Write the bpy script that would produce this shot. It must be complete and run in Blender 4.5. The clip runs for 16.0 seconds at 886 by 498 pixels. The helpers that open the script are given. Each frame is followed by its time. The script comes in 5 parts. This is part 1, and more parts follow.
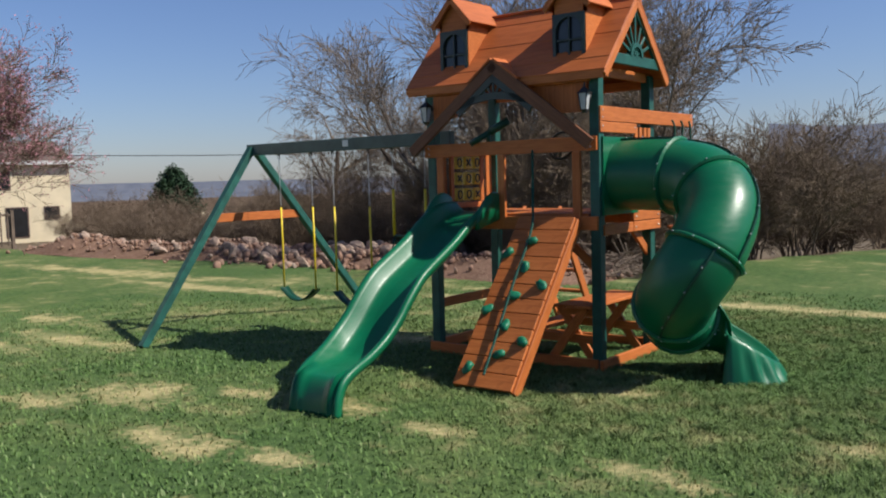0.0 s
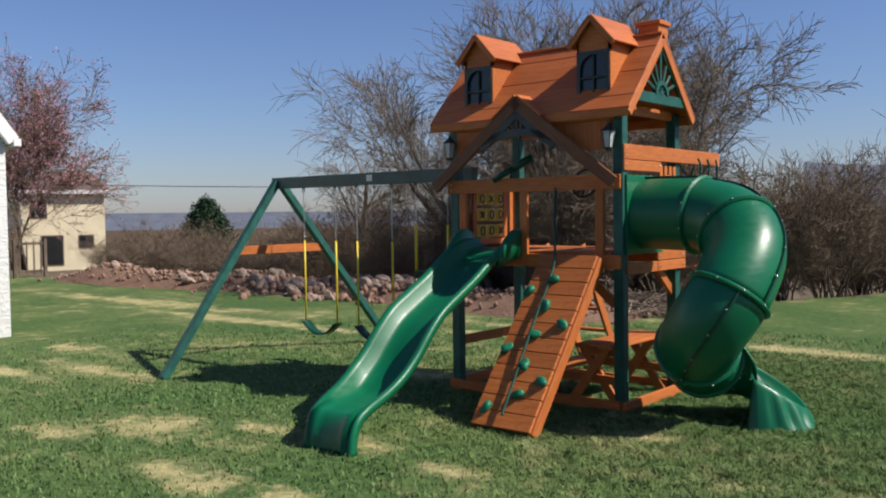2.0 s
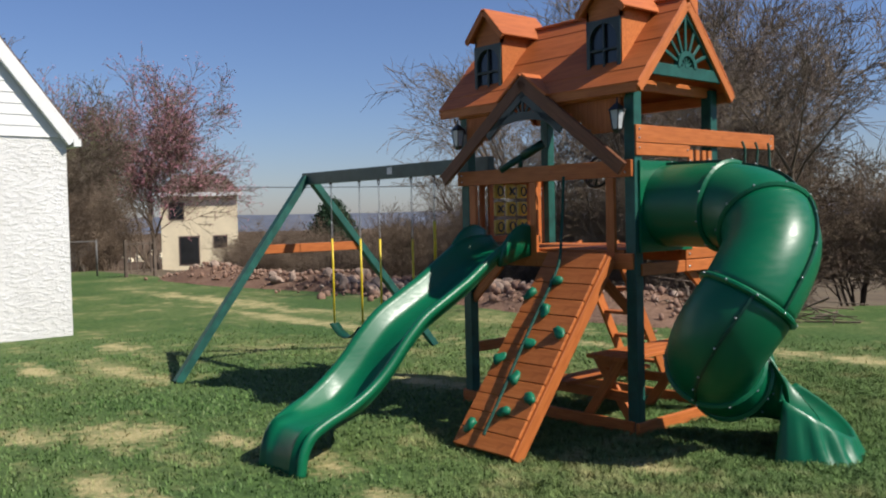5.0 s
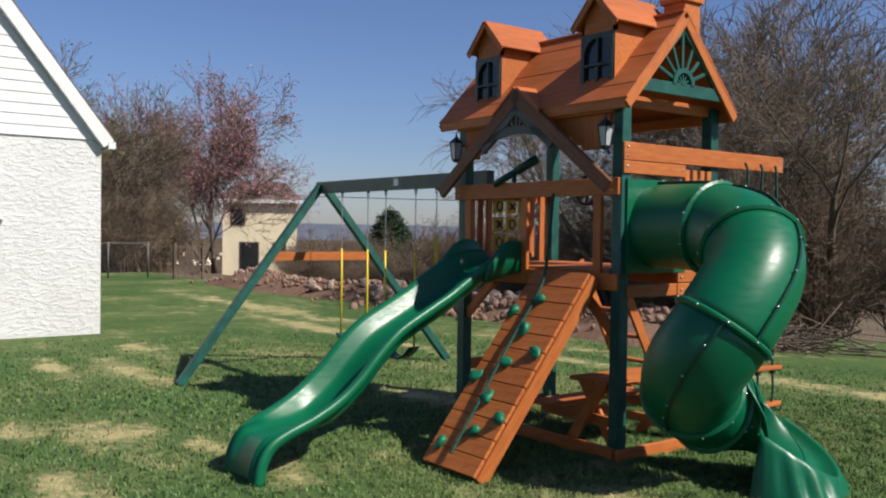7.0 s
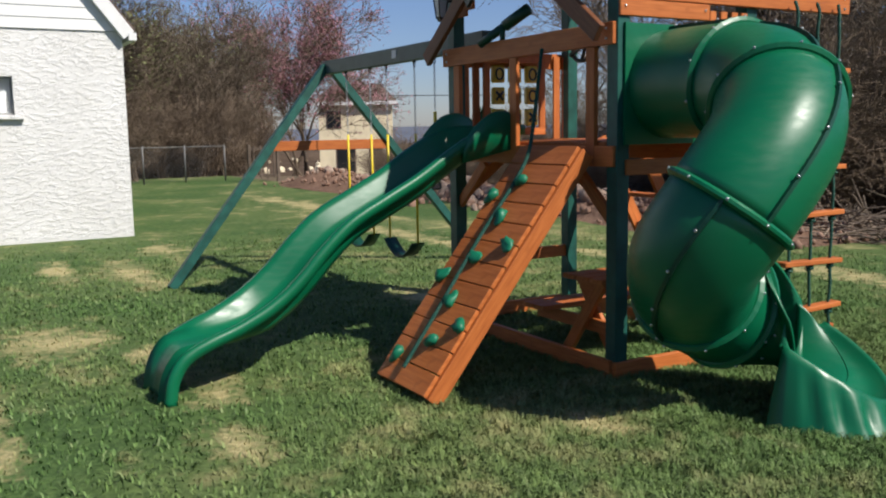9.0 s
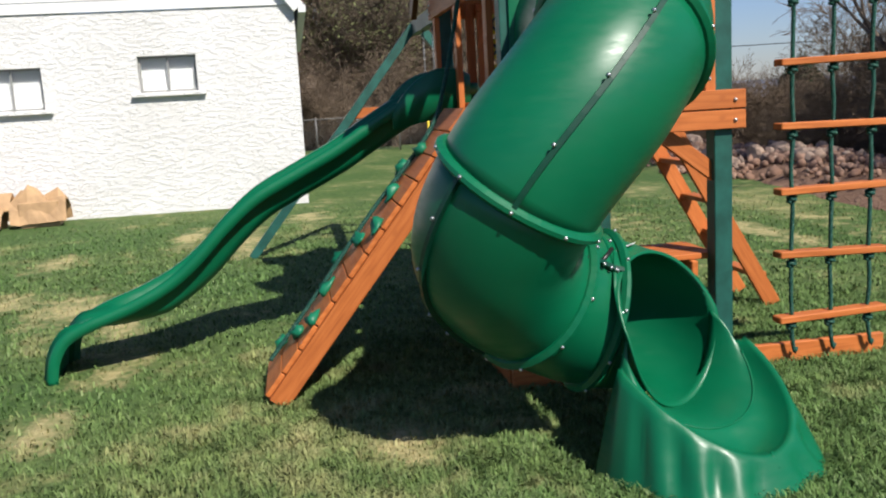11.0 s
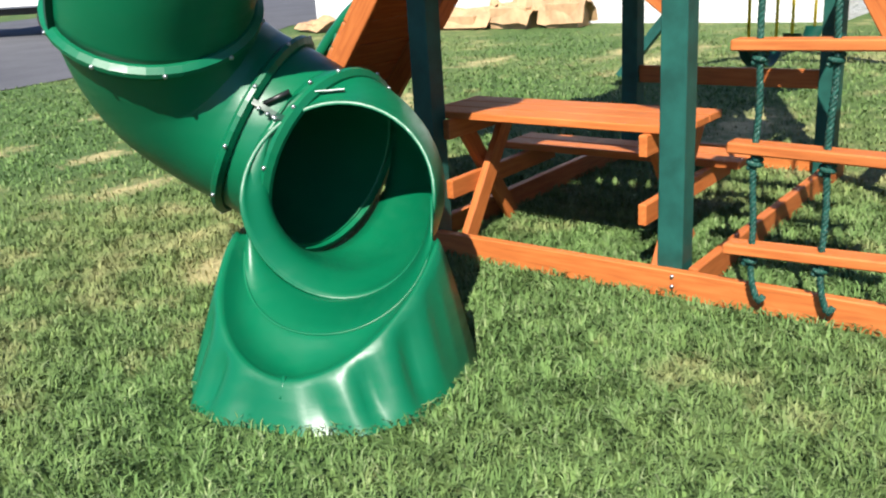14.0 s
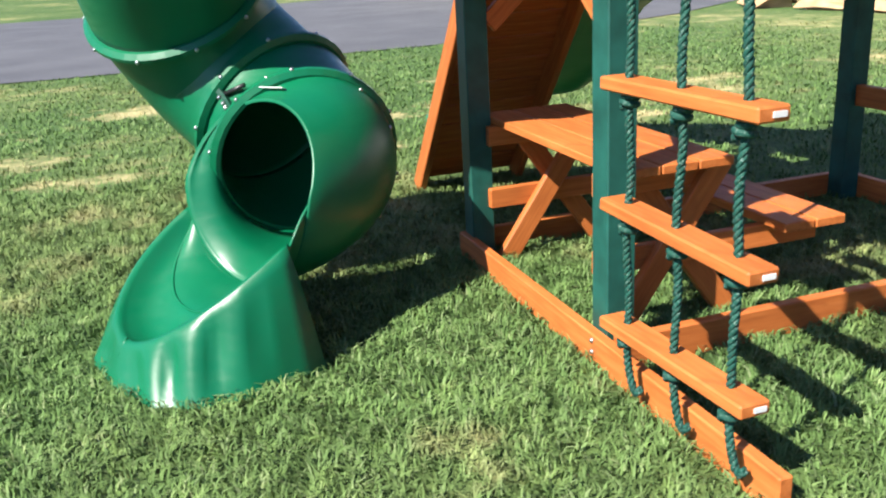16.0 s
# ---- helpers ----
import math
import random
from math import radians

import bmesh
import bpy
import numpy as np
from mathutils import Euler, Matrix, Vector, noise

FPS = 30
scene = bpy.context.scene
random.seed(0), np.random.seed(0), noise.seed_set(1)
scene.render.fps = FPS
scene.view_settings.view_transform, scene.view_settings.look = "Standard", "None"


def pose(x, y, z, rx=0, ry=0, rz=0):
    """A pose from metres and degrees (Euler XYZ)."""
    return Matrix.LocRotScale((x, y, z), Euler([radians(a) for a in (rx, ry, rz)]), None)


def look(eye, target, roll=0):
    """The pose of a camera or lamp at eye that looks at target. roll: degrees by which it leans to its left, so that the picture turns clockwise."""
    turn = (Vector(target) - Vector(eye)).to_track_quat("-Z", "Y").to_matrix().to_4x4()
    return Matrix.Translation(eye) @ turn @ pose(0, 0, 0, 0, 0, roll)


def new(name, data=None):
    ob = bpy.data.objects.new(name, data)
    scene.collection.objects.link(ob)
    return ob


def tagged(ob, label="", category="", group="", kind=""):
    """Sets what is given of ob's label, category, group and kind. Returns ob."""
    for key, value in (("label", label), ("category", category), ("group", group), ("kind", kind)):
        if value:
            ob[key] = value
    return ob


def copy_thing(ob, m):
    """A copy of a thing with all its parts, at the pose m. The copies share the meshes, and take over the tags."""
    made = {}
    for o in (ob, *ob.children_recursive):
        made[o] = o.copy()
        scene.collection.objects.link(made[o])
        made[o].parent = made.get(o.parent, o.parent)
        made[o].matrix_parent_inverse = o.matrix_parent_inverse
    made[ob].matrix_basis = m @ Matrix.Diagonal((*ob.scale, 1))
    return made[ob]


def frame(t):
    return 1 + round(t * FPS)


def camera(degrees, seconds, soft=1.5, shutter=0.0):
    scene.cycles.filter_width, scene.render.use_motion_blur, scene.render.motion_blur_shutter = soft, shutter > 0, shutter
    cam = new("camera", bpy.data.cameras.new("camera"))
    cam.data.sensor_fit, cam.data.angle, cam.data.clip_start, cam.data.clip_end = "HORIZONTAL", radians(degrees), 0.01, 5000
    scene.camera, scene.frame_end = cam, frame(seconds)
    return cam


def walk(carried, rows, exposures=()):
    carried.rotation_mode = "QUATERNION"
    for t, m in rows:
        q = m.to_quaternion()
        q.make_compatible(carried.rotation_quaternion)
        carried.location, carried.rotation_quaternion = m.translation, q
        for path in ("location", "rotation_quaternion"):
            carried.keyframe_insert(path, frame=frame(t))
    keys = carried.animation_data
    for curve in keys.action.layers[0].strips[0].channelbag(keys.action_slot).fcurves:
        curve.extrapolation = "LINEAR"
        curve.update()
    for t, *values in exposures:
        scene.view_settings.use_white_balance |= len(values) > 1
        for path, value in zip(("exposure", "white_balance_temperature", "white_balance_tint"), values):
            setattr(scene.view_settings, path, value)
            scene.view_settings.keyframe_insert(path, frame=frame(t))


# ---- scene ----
cam = camera(52.8, 16.0, soft=2.1, shutter=0.12)
PATH = [
    (0, (4.075, -7.545, 1.864), (2.843, -5.978, 1.708), -1.6),
    (0.5, (4.08, -7.51, 1.855), (2.836, -5.951, 1.694), -1.5),
    (1, (4.082, -7.494, 1.874), (2.828, -5.943, 1.731), -1.3),
    (1.5, (4.072, -7.491, 1.868), (2.813, -5.94, 1.771), -0.8),
    (2, (4.098, -7.433, 1.883), (2.812, -5.903, 1.804), -0.8),
    (2.5, (4.095, -7.422, 1.875), (2.785, -5.914, 1.773), -1.6),
    (3, (4.044, -7.261, 1.854), (2.727, -5.76, 1.749), -2.8),
    (3.5, (4.014, -7.014, 1.837), (2.691, -5.518, 1.74), -4.0),
    (6, (4.736, -5.432, 1.803), (3.149, -4.217, 1.743), 0.9),
    (6.5, (4.761, -5.399, 1.797), (3.176, -4.18, 1.753), 1.0),
    (7, (4.769, -5.329, 1.798), (3.172, -4.125, 1.756), 0.8),
    (7.5, (4.646, -5.148, 1.754), (3.055, -3.94, 1.662), 0.1),
    (8, (4.431, -4.81, 1.694), (2.852, -3.594, 1.526), -0.6),
    (8.5, (4.373, -4.336, 1.636), (2.684, -3.283, 1.445), -0.6),
    (9, (4.329, -3.762, 1.584), (2.61, -2.773, 1.322), -1.0),
    (9.5, (4.446, -3.156, 1.576), (2.685, -2.261, 1.268), -2.6),
    (10, (4.568, -2.494, 1.566), (2.76, -1.706, 1.235), -2.6),
    (12.3, (4.092, 0.615, 1.449), (2.147, 0.335, 1.079), -3.1),
    (12.5, (4.009, 0.86, 1.451), (2.076, 0.593, 1.011), -2.2),
    (13, (3.794, 1.478, 1.377), (1.912, 1.082, 0.826), -4.1),
    (13.5, (3.398, 1.921, 1.335), (1.658, 1.155, 0.714), -3.1),
    (14, (3.067, 2.422, 1.293), (1.58, 1.243, 0.659), -3.7),
    (14.5, (2.708, 2.741, 1.29), (1.33, 1.415, 0.705), -3.7),
    (15, (2.252, 2.993, 1.29), (1.054, 1.488, 0.742), -3.8),
    (15.5, (1.79, 3.285, 1.309), (0.963, 1.578, 0.675), -5.7),
    (16, (1.356, 3.496, 1.316), (0.765, 1.697, 0.672), -3.3),
]
walk(cam, [(t, look(eye, target, roll)) for t, eye, target, roll in PATH],
     exposures=[(0, 0.52), (8.0, 0.42), (9.3, 0.42), (10, 0.72), (12.5, 0.38), (13.5, 0.97), (14.5, 1.28), (15, 1.25), (16, 1.53)])

# ---- world and sun ----
SUN = Vector((2.12, 0.95, 2.35)).normalized()
world = bpy.data.worlds.new("sky")
scene.world = world
world.use_nodes = True
wn, wl = world.node_tree.nodes, world.node_tree.links
wn.clear()
sky = wn.new("ShaderNodeTexSky")
sky.sky_type, sky.sun_disc = "NISHITA", False
sky.sun_elevation = math.asin(SUN.z)
sky.sun_rotation = math.atan2(SUN.x, SUN.y)
sky.air_density, sky.dust_density, sky.ozone_density = 1.1, 0.4, 5.0
bg = wn.new("ShaderNodeBackground")
bg.inputs["Strength"].default_value = 0.060
wo = wn.new("ShaderNodeOutputWorld")
tint = wn.new("ShaderNodeMix")
tint.data_type, tint.blend_type = "RGBA", "MULTIPLY"
tint.inputs[0].default_value, tint.inputs[7].default_value = 1.0, (0.96, 0.98, 1.22, 1)
wl.new(sky.outputs[0], tint.inputs[6])
wl.new(tint.outputs[2], bg.inputs[0])
wl.new(bg.outputs[0], wo.inputs[0])
sun = new("sun", bpy.data.lights.new("sun", "SUN"))
sun.data.energy, sun.data.angle, sun.data.color = 5.0, radians(0.53), (1.0, 0.94, 0.85)
sun.matrix_world = look(SUN * 50, (0, 0, 0))


# ---- materials ----
REFLECT = (0.8, 0.8, 0.8)  # overall level of all painted and natural surfaces


class Mat:
    """Small builder for a node material with a Principled surface."""

    def __init__(self, name, rough=0.6, metal=0.0, spec=0.5):
        self.m = bpy.data.materials.new(name)
        self.m.use_nodes = True
        self.n, self.l = self.m.node_tree.nodes, self.m.node_tree.links
        self.p = self.n["Principled BSDF"]
        self.p.inputs["Roughness"].default_value = rough
        self.p.inputs["Metallic"].default_value = metal
        self.p.inputs["Specular IOR Level"].default_value = spec
        self.tc = self.n.new("ShaderNodeTexCoord")

    def coords(self, scale=(1, 1, 1), space="Object"):
        mp = self.n.new("ShaderNodeMapping")
        mp.inputs["Scale"].default_value = scale
        self.l.new(self.tc.outputs[space], mp.inputs[0])
        return mp.outputs[0]

    def world_coords(self, scale=(1, 1, 1)):
        mp, g = self.n.new("ShaderNodeMapping"), self.n.new("ShaderNodeNewGeometry")
        mp.inputs["Scale"].default_value = scale
        self.l.new(g.outputs["Position"], mp.inputs[0])
        return mp.outputs[0]

    def noise(self, vec, scale, detail=4.0, rough=0.55):
        t = self.n.new("ShaderNodeTexNoise")
        t.inputs["Scale"].default_value, t.inputs["Detail"].default_value, t.inputs["Roughness"].default_value = scale, detail, rough
        self.l.new(vec, t.inputs["Vector"])
        return t.outputs[0]

    def ramp(self, fac, *stops):
        r = self.n.new("ShaderNodeValToRGB")
        els = r.color_ramp.elements
        while len(els) < len(stops):
            els.new(0.5)
        for e, (pos, col) in zip(els, stops):
            e.position, e.color = pos, (*col, 1)
        self.l.new(fac, r.inputs[0])
        return r.outputs[0]

    def mix(self, fac, a, b, kind="MIX"):
        x = self.n.new("ShaderNodeMix")
        x.data_type, x.blend_type = "RGBA", kind
        for sock, v in ((0, fac), (6, a), (7, b)):
            if isinstance(v, (int, float)):
                x.inputs[sock].default_value = v
            elif isinstance(v, tuple):
                x.inputs[sock].default_value = (*v, 1)
            else:
                self.l.new(v, x.inputs[sock])
        return x.outputs[2]

    def math(self, op, a, b=0.0, clamp=False):
        x = self.n.new("ShaderNodeMath")
        x.operation, x.use_clamp = op, clamp
        for k, v in ((0, a), (1, b)):
            if isinstance(v, (int, float)):
                x.inputs[k].default_value = v
            else:
                self.l.new(v, x.inputs[k])
        return x.outputs[0]

    def color(self, c):
        self.l.new(self.mix(1.0, c, REFLECT, "MULTIPLY"), self.p.inputs["Base Color"])
        return self

    def bump(self, h, strength=0.3, dist=0.01):
        b = self.n.new("ShaderNodeBump")
        b.inputs["Strength"].default_value, b.inputs["Distance"].default_value = strength, dist
        self.l.new(h, b.inputs["Height"])
        self.l.new(b.outputs[0], self.p.inputs["Normal"])
        return self

    def rough(self, h):
        self.l.new(h, self.p.inputs["Roughness"])
        return self

    def random(self):
        return self.n.new("ShaderNodeObjectInfo").outputs["Random"]

    def island(self):
        return self.n.new("ShaderNodeNewGeometry").outputs["Random Per Island"]


def wood(name, dark, mid, light, rough=0.55):
    a = Mat(name, rough, spec=0.3)
    grain = a.noise(a.coords((2.0, 26, 26)), 2.2, 6, 0.6)
    blotch = a.noise(a.world_coords(), 3.0, 3)
    c = a.ramp(grain, (0.28, dark), (0.52, mid), (0.75, light))
    c = a.mix(a.math("MULTIPLY", blotch, 0.4), c, mid)
    v = a.ramp(a.random(), (0.0, (0.86, 0.84, 0.82)), (1.0, (1.1, 1.1, 1.1)))
    c = a.mix(1.0, c, v, "MULTIPLY")
    knots = a.noise(a.coords((5, 11, 11)), 1.6, 1)
    c = a.mix(a.ramp(knots, (0.70, (0, 0, 0)), (0.78, (0.5, 0.5, 0.5))), c, dark)
    return a.color(c).bump(grain, 0.25, 0.003).m


def plain(name, col, rough=0.5, metal=0.0, vary=0.12, scale=6.0, bump=0.1, spec=0.5):
    a = Mat(name, rough, metal, spec)
    n = a.noise(a.world_coords(), scale, 5)
    lo, hi = tuple(c * (1 - vary) for c in col), tuple(min(1, c * (1 + vary)) for c in col)
    a.color(a.ramp(n, (0.35, lo), (0.65, hi)))
    fine = a.noise(a.world_coords(), scale * 14, 3)
    return a.bump(fine, bump, 0.002).m


M = {}
M["cedar"] = wood("cedar", (0.34, 0.090, 0.020), (0.52, 0.152, 0.036), (0.64, 0.215, 0.060))
M["roofwood"] = wood("roof_cedar", (0.34, 0.088, 0.024), (0.50, 0.135, 0.035), (0.59, 0.175, 0.050))
M["rawcut"] = wood("cut_cedar", (0.55, 0.26, 0.10), (0.72, 0.38, 0.17), (0.80, 0.47, 0.24))
# darker copy of the cedar, with the shade on the entry gable painted in
M["cedarshade"] = wood("shaded_cedar", (0.10, 0.036, 0.016), (0.17, 0.062, 0.026), (0.24, 0.095, 0.042))
M["greenwood"] = plain("green_stained_post", (0.012, 0.085, 0.066), 0.5, 0, 0.25, 9, 0.3, 0.35)
M["beamgreen"] = plain("grey_green_beam", (0.045, 0.085, 0.078), 0.5, 0, 0.15, 7, 0.2, 0.4)


def plastic(name, col, rough=0.3):
    a = Mat(name, rough, 0.0, 0.38)
    n = a.noise(a.world_coords(), 2.5, 4)
    a.color(a.ramp(n, (0.3, tuple(c * 0.9 for c in col)), (0.7, tuple(c * 1.1 for c in col))))
    peel = a.noise(a.world_coords(), 220, 2)
    scuff = a.noise(a.world_coords((1, 1, 4)), 9, 6)
    a.rough(a.ramp(scuff, (0.4, (rough,) * 3), (0.75, (rough + 0.14,) * 3)))
    return a.bump(peel, 0.12, 0.001).m


M["plastic"] = plastic("moulded_green_plastic", (0.001, 0.128, 0.054), 0.34)
M["plasticdark"] = plastic("dark_green_plastic", (0.002, 0.05, 0.028), 0.4)
M["hold"] = plastic("hold_green_plastic", (0.006, 0.17, 0.085), 0.45)
M["yellow"] = plain("yellow_sleeve", (0.85, 0.62, 0.02), 0.45, 0, 0.1, 20, 0.1)
M["yellowpanel"] = plain("yellow_panel", (0.62, 0.42, 0.02), 0.4, 0, 0.1, 10, 0.1)
M["black"] = plain("black_metal", (0.012, 0.013, 0.013), 0.4, 0.0, 0.2, 10)
M["darkgreen"] = plain("dark_window_frame", (0.012, 0.030, 0.028), 0.45, 0, 0.2, 8)
M["steel"] = plain("galvanised_steel", (0.55, 0.56, 0.57), 0.35, 0.9, 0.1, 20)
M["wire"] = plain("weathered_fence_wire", (0.16, 0.155, 0.15), 0.6, 0.4, 0.2, 8)
M["greypaint"] = plain("grey_window_paint", (0.30, 0.30, 0.29), 0.6, 0, 0.1, 8)
M["white"] = plain("white_label", (0.75, 0.75, 0.73), 0.5, 0, 0.05, 30)
M["siding"] = plain("white_vinyl", (0.80, 0.80, 0.79), 0.45, 0, 0.04, 5, 0.05)
M["lampglass"] = plain("frosted_lamp_glass", (0.45, 0.47, 0.48), 0.2, 0, 0.1, 10)
M["card"] = plain("cardboard", (0.46, 0.29, 0.15), 0.8, 0, 0.2, 5, 0.2)
M["bark"] = plain("grey_brown_bark", (0.13, 0.10, 0.078), 0.9, 0, 0.35, 3, 0.4, 0.2)
M["twig"] = plain("brown_grey_twig", (0.20, 0.155, 0.118), 0.9, 0, 0.35, 1.2, 0.2, 0.2)
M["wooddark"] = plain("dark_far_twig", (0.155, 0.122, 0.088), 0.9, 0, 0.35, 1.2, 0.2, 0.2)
M["twigdark"] = plain("brown_twig", (0.175, 0.13, 0.092), 0.9, 0, 0.35, 1.2, 0.2, 0.2)
M["pinkbud"] = plain("pink_buds", (0.42, 0.19, 0.22), 0.7, 0, 0.3, 2.0, 0.1, 0.2)
M["fir"] = plain("evergreen_leaf", (0.022, 0.05, 0.022), 0.7, 0, 0.45, 2.5, 0.2, 0.2)
M["budgreen"] = plain("spring_leaf", (0.20, 0.22, 0.09), 0.7, 0, 0.3, 2.0, 0.1, 0.2)
M["housewall"] = plain("cream_stucco", (0.80, 0.69, 0.48), 0.85, 0, 0.08, 0.8, 0.1, 0.2)
M["houseroof"] = plain("brown_shingle", (0.14, 0.10, 0.085), 0.9, 0, 0.2, 1.5, 0.2, 0.2)
M["darkglass"] = plain("dark_window_glass", (0.02, 0.022, 0.025), 0.08, 0, 0.2, 1, 0.0)
M["tyre"] = plain("tyre_rubber", (0.015, 0.015, 0.016), 0.8)


def glass_material():
    a = Mat("window_glass", 0.05)
    a.p.inputs["Base Color"].default_value = (0.75, 0.78, 0.8, 1)
    a.p.inputs["Transmission Weight"].default_value = 1.0
    return a.m


M["glass"] = glass_material()


def stucco():
    a = Mat("white_rough_stucco", 0.9, 0, 0.2)
    big = a.noise(a.world_coords((1, 1.0, 2.2)), 9, 5, 0.6)
    patch = a.noise(a.world_coords(), 0.7, 3)
    a.color(a.ramp(patch, (0.3, (0.72, 0.71, 0.685)), (0.7, (0.82, 0.815, 0.80))))
    return a.bump(a.ramp(big, (0.45, (0, 0, 0)), (0.62, (1, 1, 1))), 0.55, 0.02).m


M["stucco"] = stucco()


def rope():
    a = Mat("green_twisted_rope", 0.7, 0, 0.2)
    fleck = a.noise(a.world_coords(), 130, 3, 0.7)
    strand = a.ramp(a.island(), (0.0, (0.008, 0.055, 0.040)), (0.6, (0.014, 0.085, 0.062)), (1.0, (0.05, 0.15, 0.11)))
    a.color(a.mix(a.ramp(fleck, (0.55, (0, 0, 0)), (0.7, (0.7, 0.7, 0.7))), strand, (0.22, 0.32, 0.27)))
    return a.bump(fleck, 0.5, 0.003).m


M["rope"] = rope()


def stone():
    a = Mat("field_stone", 0.9, 0, 0.2)
    r = a.ramp(a.island(), (0.0, (0.20, 0.105, 0.072)), (0.5, (0.30, 0.175, 0.125)), (0.88, (0.33, 0.22, 0.165)), (1.0, (0.46, 0.38, 0.31)))
    n = a.noise(a.world_coords(), 7, 5)
    a.color(a.mix(0.45, r, a.ramp(n, (0.3, (0.15, 0.085, 0.06)), (0.7, (0.40, 0.28, 0.21)))))
    return a.bump(n, 0.5, 0.02).m


M["stone"] = stone()


def asphalt():
    a = Mat("asphalt", 0.9, 0, 0.3)
    n, f = a.noise(a.world_coords(), 0.8, 4), a.noise(a.world_coords(), 160, 2)
    c = a.ramp(n, (0.3, (0.075, 0.077, 0.086)), (0.7, (0.11, 0.112, 0.122)))
    c = a.mix(1.0, c, a.ramp(f, (0.3, (0.75, 0.75, 0.75)), (0.7, (1.25, 1.25, 1.25))), "MULTIPLY")
    return a.color(c).bump(f, 0.4, 0.004).m


M["asphalt"] = asphalt()

# dry patches in the lawn: x, y, radius along x, radius along y
BARE = [(-3.05, -2.98, 0.62, 0.34), (-3.58, -3.64, 0.4, 0.22), (-1.62, -3.74, 0.6, 0.24), (-6.4, -1.8, 1.2, 0.25), (-7.0, -2.5, 1.0, 0.22), (-1.06, -2.3, 0.3, 0.2),
        (0.7, -0.7, 0.3, 0.2), (1.75, -2.5, 0.5, 0.22), (-0.1, -2.48, 0.3, 0.16), (3.2, -4.6, 0.6, 0.3), (1.2, -5.2, 0.7, 0.35), (-9.0, 2.6, 4.0, 0.3), (-0.55, -3.65, 0.35, 0.18), (-14, 3.5, 5, 0.5),
        (1.5, 4.6, 7.0, 0.32), (-2.6, -5.4, 0.8, 0.3), (-3.0, 0.3, 0.8, 0.25), (-2.35, -2.45, 0.35, 0.22), (-0.2, -4.6, 0.35, 0.2), (2.3, -3.4, 0.45, 0.25),
        (-5.6, -3.8, 0.6, 0.25), (-8.2, -1.0, 0.9, 0.3), (2.6, -1.4, 0.3, 0.2), (3.0, 3.0, 0.3, 0.2), (-4.2, 3.6, 1.2, 0.25)]


def lawn(name, blades):
    """Turf: green in two tones with straw-coloured thin places."""
    a = Mat(name, 0.85, 0, 0.15)
    pos = a.world_coords()
    big, mid, fine = a.noise(pos, 0.35, 4), a.noise(pos, 2.2, 5, 0.65), a.noise(pos, 34, 4, 0.7)
    if blades:
        g = a.ramp(a.island(), (0.0, (0.088, 0.166, 0.045)), (0.5, (0.116, 0.206, 0.062)), (0.85, (0.155, 0.25, 0.088)), (1.0, (0.23, 0.30, 0.14)))
    else:
        g = a.ramp(fine, (0.25, (0.040, 0.078, 0.021)), (0.5, (0.070, 0.130, 0.037)), (0.75, (0.122, 0.192, 0.064)))
    g = a.mix(a.ramp(big, (0.42, (0, 0, 0)), (0.68, (0.5, 0.5, 0.5))), g, (0.20, 0.235, 0.085))
    tuft = a.noise(pos, 11, 4, 0.6)
    g = a.mix(1.0, g, a.ramp(tuft, (0.3, (0.62, 0.66, 0.62)), (0.5, (0.97, 0.97, 0.97)), (0.7, (1.4, 1.32, 1.25))), "MULTIPLY")
    straw = a.ramp(fine, (0.3, (0.36, 0.30, 0.13)), (0.7, (0.60, 0.52, 0.27)))
    sep = a.n.new("ShaderNodeSeparateXYZ")
    a.l.new(pos, sep.inputs[0])
    wide = a.noise(pos, 1.1, 3)
    wob = a.math("ADD", a.math("ADD", a.math("MULTIPLY", a.math("SUBTRACT", mid, 0.5), 3.0), a.math("MULTIPLY", a.math("SUBTRACT", tuft, 0.5), 2.4)), a.math("MULTIPLY", a.math("SUBTRACT", wide, 0.5), 2.4))
    total = None
    for x, y, rx, ry in BARE:
        dx = a.math("DIVIDE", a.math("SUBTRACT", sep.outputs[0], x), rx)
        dy = a.math("DIVIDE", a.math("SUBTRACT", sep.outputs[1], y), ry)
        d = a.math("SQRT", a.math("ADD", a.math("MULTIPLY", dx, dx), a.math("MULTIPLY", dy, dy)))
        f = a.math("SUBTRACT", 1.1, a.math("ADD", d, wob), True)
        total = f if total is None else a.math("MAXIMUM", total, f)
    thin = a.ramp(a.math("ADD", a.math("MULTIPLY", mid, 0.6), a.math("MULTIPLY", big, 0.4)), (0.53, (0, 0, 0)), (0.68, (0.7, 0.7, 0.7)))
    c = a.mix(thin, g, straw)
    c = a.mix(a.math("MULTIPLY", total, 0.7 if blades else 0.95), c, straw)
    a.color(c)
    if not blades:
        a.bump(fine, 0.7, 0.03)
    return a.m


M["lawn"] = lawn("lawn_turf", False)
M["blade"] = lawn("grass_blade", True)


def brushland():
    a = Mat("dry_brush_ground", 0.95, 0, 0.1)
    n, f = a.noise(a.world_coords(), 0.25, 5), a.noise(a.world_coords(), 3, 5)
    c = a.ramp(n, (0.3, (0.10, 0.075, 0.05)), (0.6, (0.17, 0.13, 0.085)), (0.75, (0.14, 0.15, 0.07)))
    return a.color(a.mix(0.4, c, a.ramp(f, (0.3, (0.08, 0.06, 0.04)), (0.7, (0.24, 0.19, 0.13))))).bump(f, 0.6, 0.1).m


M["brush"] = brushland()


